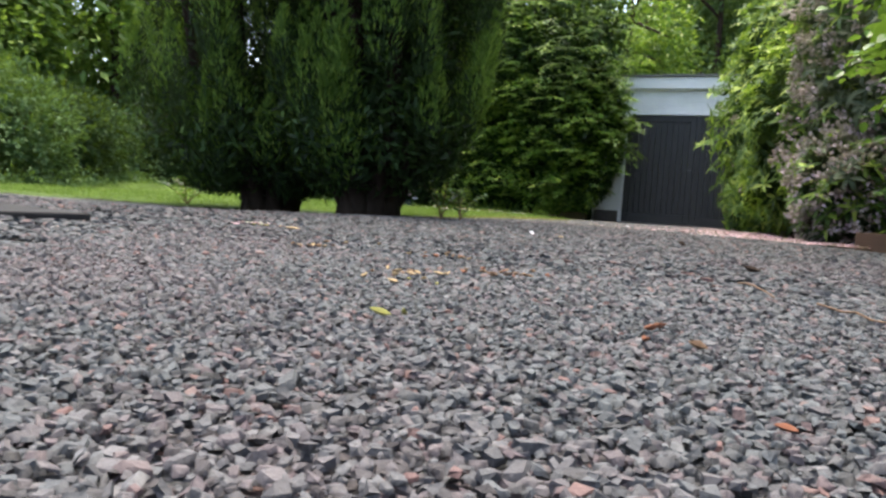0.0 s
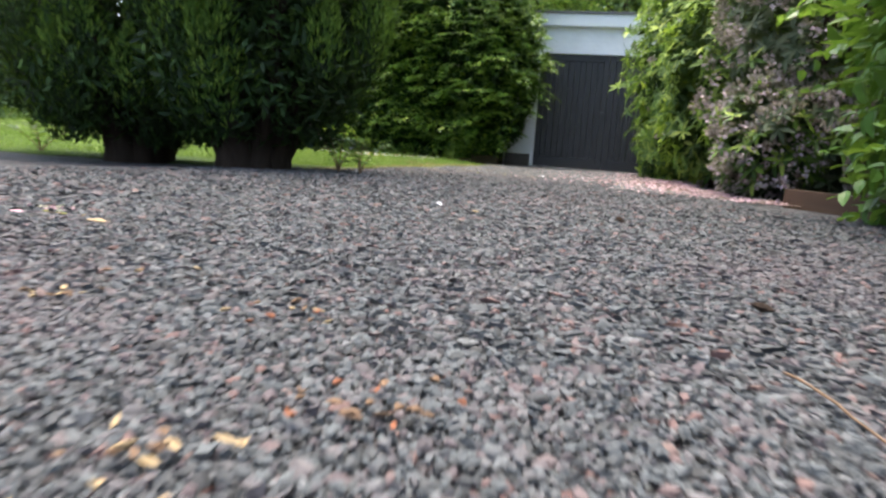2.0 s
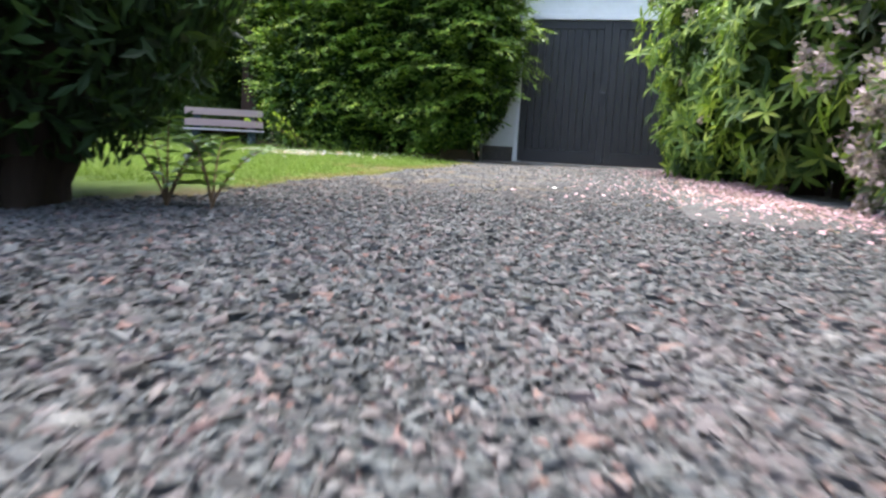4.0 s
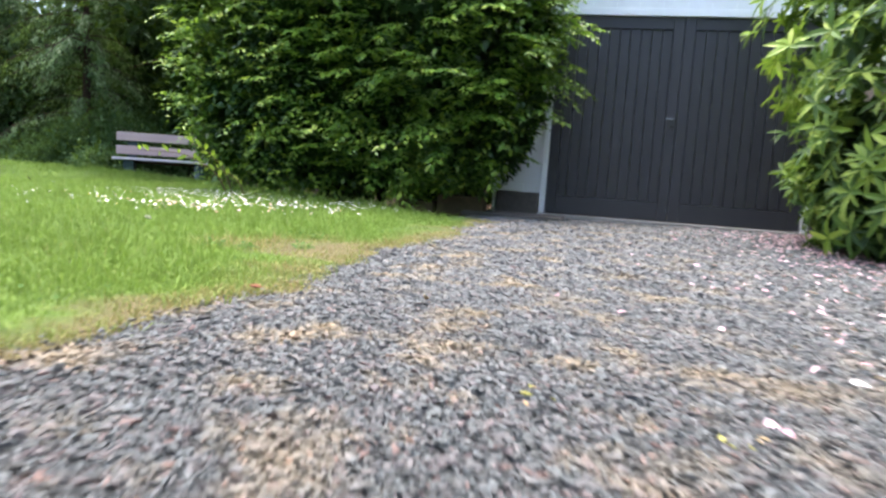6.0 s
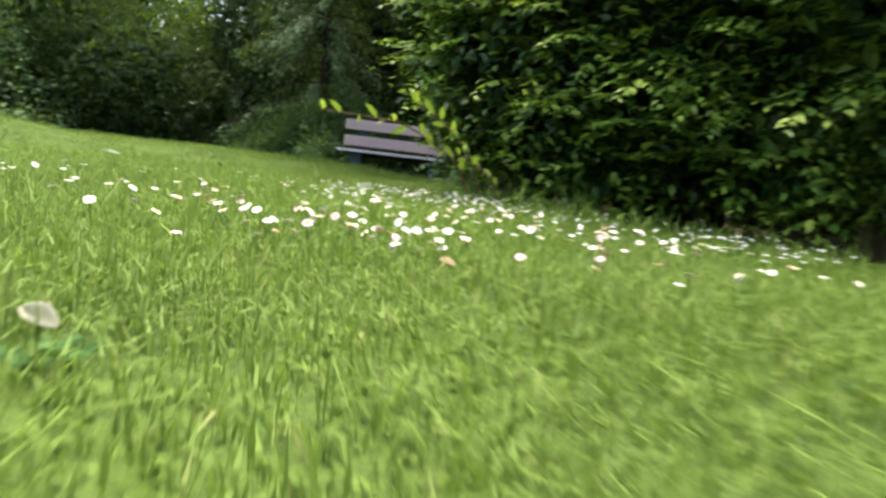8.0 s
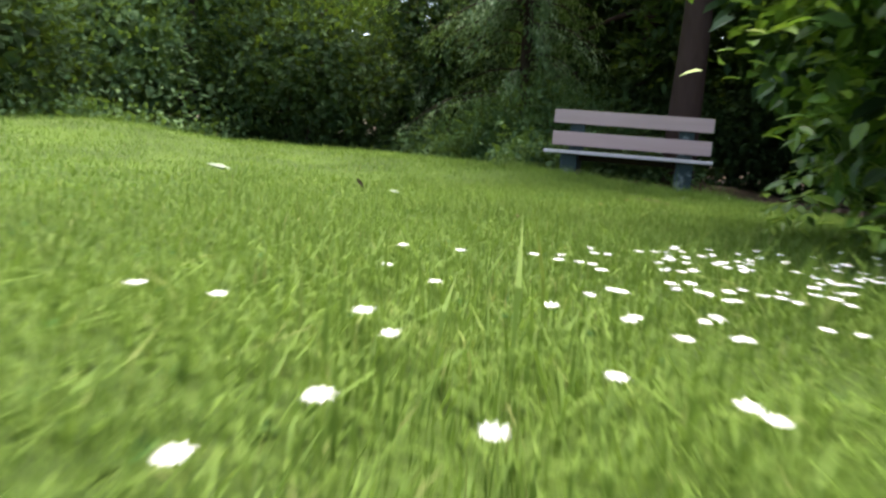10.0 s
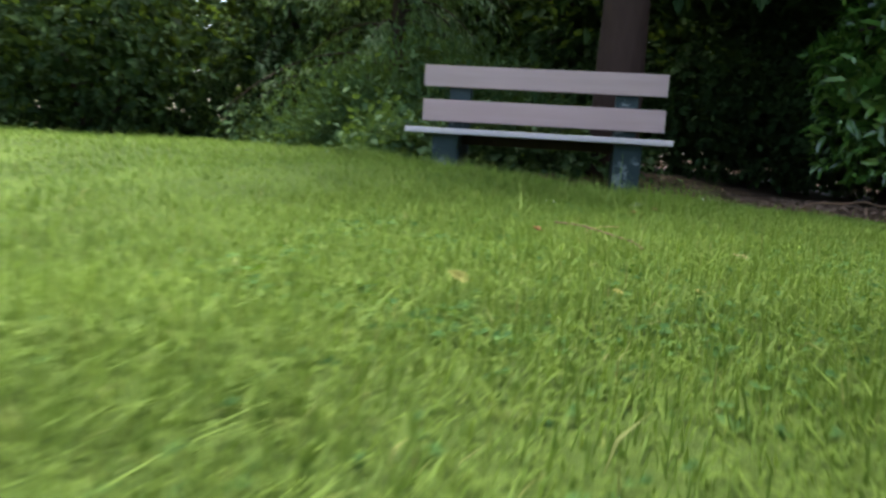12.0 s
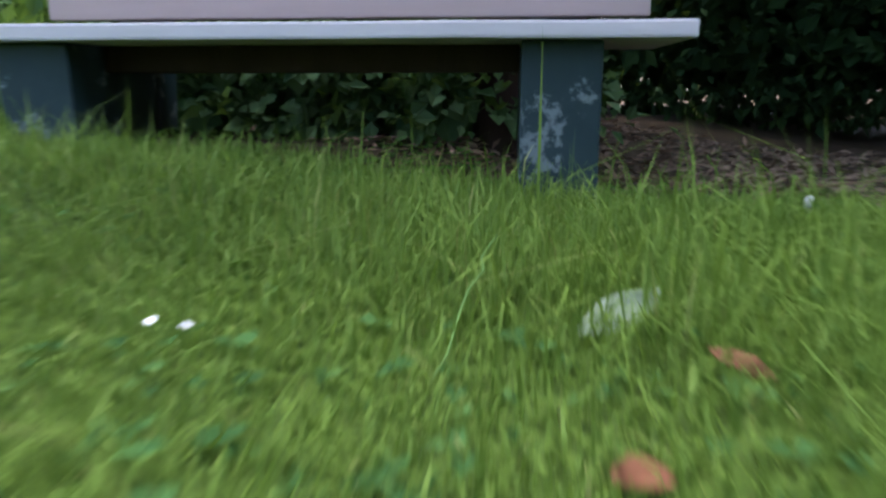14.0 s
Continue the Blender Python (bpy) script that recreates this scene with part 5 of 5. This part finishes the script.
# ---- daisies ----
def daisy_meshes(mat):
    bm = bmesh.new()
    for k in range(15):
        a, d = k * 6.283 / 15, 0.0016 * (k % 2)
        c, s = math.cos(a), math.sin(a)
        put = lambda u, v, z: bm.verts.new((c * u - s * v, s * u + c * v, z + d))
        p = [put(0.0032, -0.001, 0), put(0.008, -0.002, 0.0012), put(0.0102, 0, 0.0006), put(0.008, 0.002, 0.0012), put(0.0032, 0.001, 0)]
        bm.faces.new(p)
    petals = bpy.data.meshes.new("petals")
    bm.to_mesh(petals), bm.free()
    petals.materials.append(mat)
    bm = bmesh.new()
    bmesh.ops.create_uvsphere(bm, u_segments=10, v_segments=5, radius=0.0042)
    for v in bm.verts:
        v.co.z = v.co.z * 0.6 + 0.001
    disc = bpy.data.meshes.new("disc")
    bm.to_mesh(disc), bm.free()
    disc.materials.append(YOLK)
    return petals, disc


stalk = bulk("stalk", *tube([(0, 0, -0.09), (0.002, 0.001, -0.05), (0.001, 0, -0.02), (0, 0, 0)], [0.0013, 0.0012, 0.0011, 0.001], 5), STALK, True)
kinds = []
for mat, label in ((DAISY, "white daisy with a yellow centre in the lawn"), (DAISY_PINK, "pink-tinged daisy in the lawn")):
    pm, dm = daisy_meshes(mat)
    d = thing("daisy", pose(-1.7, -3.9, 0.07, 8, 5, 0), label, "daisy", "daisies in the lawn")
    child("petals", pm, d), child("disc", dm, d, "yellow centre"), child("stalk", stalk, d, "green stalk")
    kinds.append(d)
r = np.random.default_rng(140)
for cx, cy, sx, sy, count in ((-1.86, -4.0, 0.1, 0.06, 13), (-1.68, -3.86, 0.07, 0.1, 18), (-1.58, -3.72, 0.05, 0.07, 7), (-1.75, -3.85, 0.28, 0.2, 34), (-1.5, -3.3, 0.25, 0.3, 36), (-2.3, -3.5, 0.4, 0.3, 28), (-1.95, -2.75, 0.35, 0.35, 32), (-2.4, -2.75, 0.3, 0.3, 34)):
    for k in range(count):
        x, y = r.normal(cx, sx), r.normal(cy, sy)
        if math.hypot(x + 1.28, y + 4.44) < 0.6:
            continue
        z = float(land(x, y)) + r.uniform(0.045, 0.085)
        copy_thing(kinds[int(r.uniform() < 0.16)], pose(x, y, z, *r.normal(0, 22, 2), r.uniform(0, 360)))
far = []
for cx, cy, sx, sy, count in ((-2.5, -2.2, 0.4, 0.35, 150), (-2.95, -1.2, 0.25, 0.3, 120), (-3.3, -1.5, 0.3, 0.3, 110), (-1.35, -2.6, 0.28, 0.45, 110), (-2.8, -4.0, 0.5, 0.35, 40)):
    x, y = r.normal(cx, sx, count), r.normal(cy, sy, count)
    x = np.where(x < -3.7, -7.4 - x, x)
    p = np.stack([x, y, land(x, y) + r.uniform(0.05, 0.085, count)], -1)
    a = np.tile(np.arange(9) * 0.698, count)
    w = np.stack([np.cos(a), np.sin(a), 0.12 + 0 * a], -1) + np.repeat(r.normal(0, 0.25, (count, 3)), 9, 0)
    far.append(leaves(np.repeat(p, 9, 0), w, np.tile([0, 0, 1.0], (9 * count, 1)), 0.0115, 0.0065, 0.05))
tagged(new("daisy_patch", bulk("daisy_patch", *joined(far), DAISY)), "scattered white daisy heads across the lawn", "daisies", kind="stuff")

# ---- fallen petals and leaves ----
r = np.random.default_rng(150)
x = 2.75 - np.abs(r.gamma(1.4, 0.25, 11000))
y = r.uniform(-8.2, -0.3, 11000)
x = x + 0.25 * np.sin(y * 1.3) * 0.5 + np.where(y < -6, (-6 - y) * 0.25, 0)
ok = (x > 0.4) & (r.uniform(size=len(x)) < np.interp(y, [-8.2, -6.5, -4, -2, -0.3], [0.5, 0.6, 1, 0.7, 0.4]))
p = np.stack([x, y, land(x, y) + r.uniform(0.008, 0.016, len(x))], -1)[ok]
w = np.concatenate([r.normal(0, 1, (len(p), 2)), r.uniform(-0.1, 0.3, (len(p), 1))], 1)
tagged(new("fallen_petals", bulk("fallen_petals", *leaves(p, w, np.array([0, 0, 1.0]) + r.normal(0, 0.3, p.shape), 0.028 * r.uniform(0.6, 1.3, len(p)), 0.02, 0.2, True), PETAL)),
       "drift of pale pink fallen petals on gravel", "petals", kind="stuff")


def fallen(name, x, y, up, length, width, yaw, curl, mat, label, category="leaf", tip=0.0, rise=None):
    nu, nv = 9, 5
    u, v = np.meshgrid(np.linspace(0, 1, nu), np.linspace(-1, 1, nv), indexing="ij")
    half = width / 2 * np.sin(np.pi * np.clip(u * 0.96 + 0.02, 0, 1)) ** 0.8
    pts = np.stack([(u - 0.5) * length, v * half, curl * length * (0.5 * (u - 0.5) ** 2 + 0.0) + curl * 0.8 * np.abs(v) ** 1.5 * half + 0.06 * half * np.sin(9 * u + 3 * v)], -1).reshape(-1, 3)
    i, j = np.meshgrid(np.arange(nu - 1), np.arange(nv - 1), indexing="ij")
    a = (i * nv + j).ravel()
    top = bulk(name, pts, np.stack([a, a + 1, a + nv + 1, a + nv], -1), mat, True)
    ob = new(name, top)
    md = ob.modifiers.new("thick", "SOLIDIFY")
    md.thickness = 0.0008
    ob.matrix_world = pose(x, y, float(land(x, y)) + up, tip, tip * 0.6 if rise is None else rise, yaw)
    return tagged(ob, label, category, "fallen leaves")


for x, y, up, L, W, yaw, curl, mat, label, tip in (
    (-6.0, 3.4, 0.035, 0.06, 0.026, -20, 1.2, RUST, "curled rust-red dead leaf in the grass", 10),
    (-6.01, 3.2, 0.025, 0.05, 0.028, 60, 1.0, RUST, "curled rust-red dead leaf in the grass", 18),
    (-6.1, 4.3, 0.05, 0.05, 0.03, 120, 0.8, DAISY, "small pale petal standing in the grass", 70),
    (-6.5, 3.2, 0.04, 0.013, 0.01, 20, 0.6, DAISY, "small white petal in the grass", 20),
    (-6.46, 3.21, 0.04, 0.014, 0.01, 80, 0.6, DAISY, "small white petal in the grass", 20),
    (-4.65, -0.57, 0.03, 0.038, 0.02, 30, 1.0, BROWN_TWIG, "brown dead leaf in the grass", 8),
    (-7.46, -0.36, 0.04, 0.16, 0.07, 50, 0.7, PALE_LEAF, "pale grey fallen leaf on the lawn", 15),
    (-6.1, -0.21, 0.06, 0.07, 0.02, 20, 0.8, BARK, "dark upright dead leaf in the lawn", 75),
    (-5.7, -0.3, 0.04, 0.065, 0.03, 10, 0.6, PALE_LEAF, "pale leaf on the lawn", 15),
    (-4.96, 1.29, 0.03, 0.042, 0.018, 60, 0.8, YELLOW_LEAF, "yellowing leaf in the grass", 30),
    (-5.3, 0.96, 0.04, 0.045, 0.025, 30, 0.9, YELLOW_LEAF, "yellow leaf standing in the grass", 40),
    (-5.05, 1.12, 0.035, 0.042, 0.018, 70, 0.5, YELLOW_LEAF, "yellow-green leaf in the grass", 30),
    (-5.71, 1.88, 0.045, 0.05, 0.025, 70, 0.8, RUST, "small brown leaf in the grass", 25),
    (-5.11, 1.99, 0.03, 0.05, 0.02, 0, 0.8, STRAW, "straw-coloured leaf in the grass", 15),
    (-1.41, -4.66, 0.045, 0.034, 0.02, 30, 1.8, CREAM_LEAF, "pale curled leaf standing in the lawn", 35),
    (-1.453, -3.97, 0.045, 0.03, 0.02, 40, 1.0, STRAW, "tan dead leaf caught in the grass", 25),
    (-0.16, -5.99, 0.022, 0.035, 0.018, 20, 1.0, RUST, "brown dead leaf at the lawn's edge", 10),
    (0.27, -5.88, 0.02, 0.06, 0.018, 95, 1.0, STRAW, "dry curled leaf on the gravel", 25),
    (2.2, -13.6, 0.016, 0.022, 0.009, 30, 1.4, YELLOW_LEAF, "curled yellow leaf on the gravel", 25),
    (2.22, -13.59, 0.018, 0.018, 0.007, 110, 1.4, YELLOW_LEAF, "curled yellow leaf on the gravel", 40),
    (2.12, -13.05, 0.012, 0.022, 0.009, 10, 1.2, BROWN_TWIG, "reddish dead leaf on the gravel", 12),
    (2.06, -13.3, 0.012, 0.02, 0.008, -10, 1.2, STRAW, "tan dead leaf on the gravel", 12),
    (2.515, -12.34, 0.016, 0.04, 0.018, 5, 1.6, BARK, "dark curled leaf on the gravel", 20),
    (2.56, -13.77, 0.01, 0.014, 0.007, 5, 1.0, RUST, "small red leaf on the gravel", 15),
    (1.52, -10.83, 0.016, 0.026, 0.018, 30, 1.0, DAISY, "white petal on the gravel", 40),
    (1.706, -10.99, 0.014, 0.03, 0.02, 10, 0.4, STRAW, "ochre leaf on the gravel", 5),
    (2.21, -10.88, 0.018, 0.04, 0.025, 30, 1.3, BARK, "black curled leaf on the gravel", 25),
    (1.2, -6.28, 0.016, 0.035, 0.022, 10, 0.6, DAISY, "white petal on the gravel", 10),
    (1.56, -6.03, 0.02, 0.04, 0.03, 80, 0.8, DAISY, "white petal on the gravel", 40),
    (1.41, -6.85, 0.016, 0.03, 0.02, 0, 0.6, PETAL, "pale petal on the gravel", 15),
    (1.12, -12.2, 0.014, 0.05, 0.025, 10, 0.4, STRAW, "flat ochre leaf on the gravel", 4),
    (0.87, -12.18, 0.012, 0.035, 0.02, 10, 0.4, PETAL, "pale petal on the gravel", 4),
):
    fallen("fallen_leaf", x, y, up, L, W, yaw, curl, mat, label, "leaf", tip)
fallen("fallen_leaf", -6.135, 3.48, 0.04, 0.12, 0.042, 70, 0.4, PALE_LEAF, "silvery-green fallen leaf lying on the grass", "leaf", 28, -12)


r = np.random.default_rng(170)
for cx, cy, count, mats in ((1.9, -12.75, 12, (BROWN_TWIG, RUST, STRAW)), (1.62, -12.82, 10, (STRAW, BROWN_TWIG)), (2.12, -13.03, 18, (BROWN_TWIG, BROWN_TWIG, RUST)), (2.02, -13.18, 14, (STRAW, BROWN_TWIG)), (0.86, -12.07, 14, (PETAL, CREAM_LEAF)), (2.03, -13.25, 5, (STRAW, YELLOW_LEAF)), (1.6, -12.6, 4, (STRAW, BROWN_TWIG)), (2.45, -13.5, 5, (RUST, BROWN_TWIG)), (0.98, -12.15, 6, (STRAW, YELLOW_LEAF)), (0.95, -6.7, 5, (YELLOW_LEAF, STRAW)), (0.66, -6.6, 5, (YELLOW_LEAF, STRAW))):
    for k in range(count):
        fallen("fallen_leaf", cx + r.normal(0, 0.035), cy + r.normal(0, 0.03), 0.014, r.uniform(0.009, 0.02), r.uniform(0.005, 0.01), r.uniform(0, 360), r.uniform(0.8, 1.8), mats[k % len(mats)], "crumbled dry leaf on the gravel", "leaf", r.uniform(-25, 25))


def twig(name, a, b, thick, mat, label, bow=0.03, seed=0):
    r = np.random.default_rng(seed)
    a, b = np.array(a, float), np.array(b, float)
    s = np.linspace(0, 1, 9)[:, None]
    p = a * (1 - s) + b * s + r.normal(0, bow * 0.2, (9, 3)) + np.array([0, 0, 1.0]) * bow * np.sin(np.pi * s)
    p[:, 2] += land(p[:, 0], p[:, 1])
    return tagged(new(name, bulk(name, *tube(p, thick * np.linspace(1, 0.6, 9), 6), mat, True)), label, "twig", "twigs and stems")


twig("stem", (-5.77, 2.08, 0.056), (-5.27, 1.72, 0.052), 0.0036, BROWN_TWIG, "long reddish-brown stem lying in the grass", 0.015, 1)
twig("stem", (-5.62, 2.02, 0.045), (-5.55, 2.12, 0.06), 0.002, STRAW, "short dry stem in the grass", 0.01, 2)
twig("stem", (-6.32, 3.55, 0.09), (-6.2, 3.25, 0.03), 0.0016, STALK, "long pale grass stalk by the bench", 0.01, 3)
twig("twig", (2.62, -13.0, 0.014), (2.72, -13.35, 0.014), 0.0016, BROWN_TWIG, "thin brown twig on the gravel", 0.006, 4)
twig("twig", (2.5, -12.7, 0.014), (2.56, -12.95, 0.016), 0.0018, BROWN_TWIG, "thin brown twig on the gravel", 0.006, 5)
twig("twig", (-5.75, 5.1, 0.03), (-5.2, 5.3, 0.06), 0.008, BROWN_TWIG, "dead brown branch on the leaf litter", 0.03, 6)
twig("twig", (-6.2, 4.85, 0.02), (-5.7, 4.95, 0.03), 0.004, BROWN_TWIG, "dead brown twig on the leaf litter", 0.02, 7)

# dead leaves and needles under the trees
n = 5000
x, y = r.uniform(-7.5, -4.2, n), r.uniform(4.4, 6.4, n)
p = np.stack([x, y, land(x, y) - 0.03 + r.uniform(0, 0.03, n)], -1)
tagged(new("leaf_litter", bulk("leaf_litter", *leaves(p, np.concatenate([r.normal(0, 1, (n, 2)), r.uniform(-0.1, 0.35, (n, 1))], 1), np.array([0, 0, 1.0]) + r.normal(0, 0.4, p.shape), 0.06 * r.uniform(0.4, 1.3, n), 0.018, 0.25), LITTER)),
       "brown dead leaves and needles under the trees", "leaf litter", kind="stuff")

mat_thing = thing("rubber_mat", pose(0.02, -12.95, 0.0, 0, 0, -15), "flat black rubber mat lying on the gravel", "mat")
part("mat", box(-0.55, 0.45, -0.55, 0.55, -0.01, 0.024, 0.008, 3, 0.003), RUBBER, mat_thing)
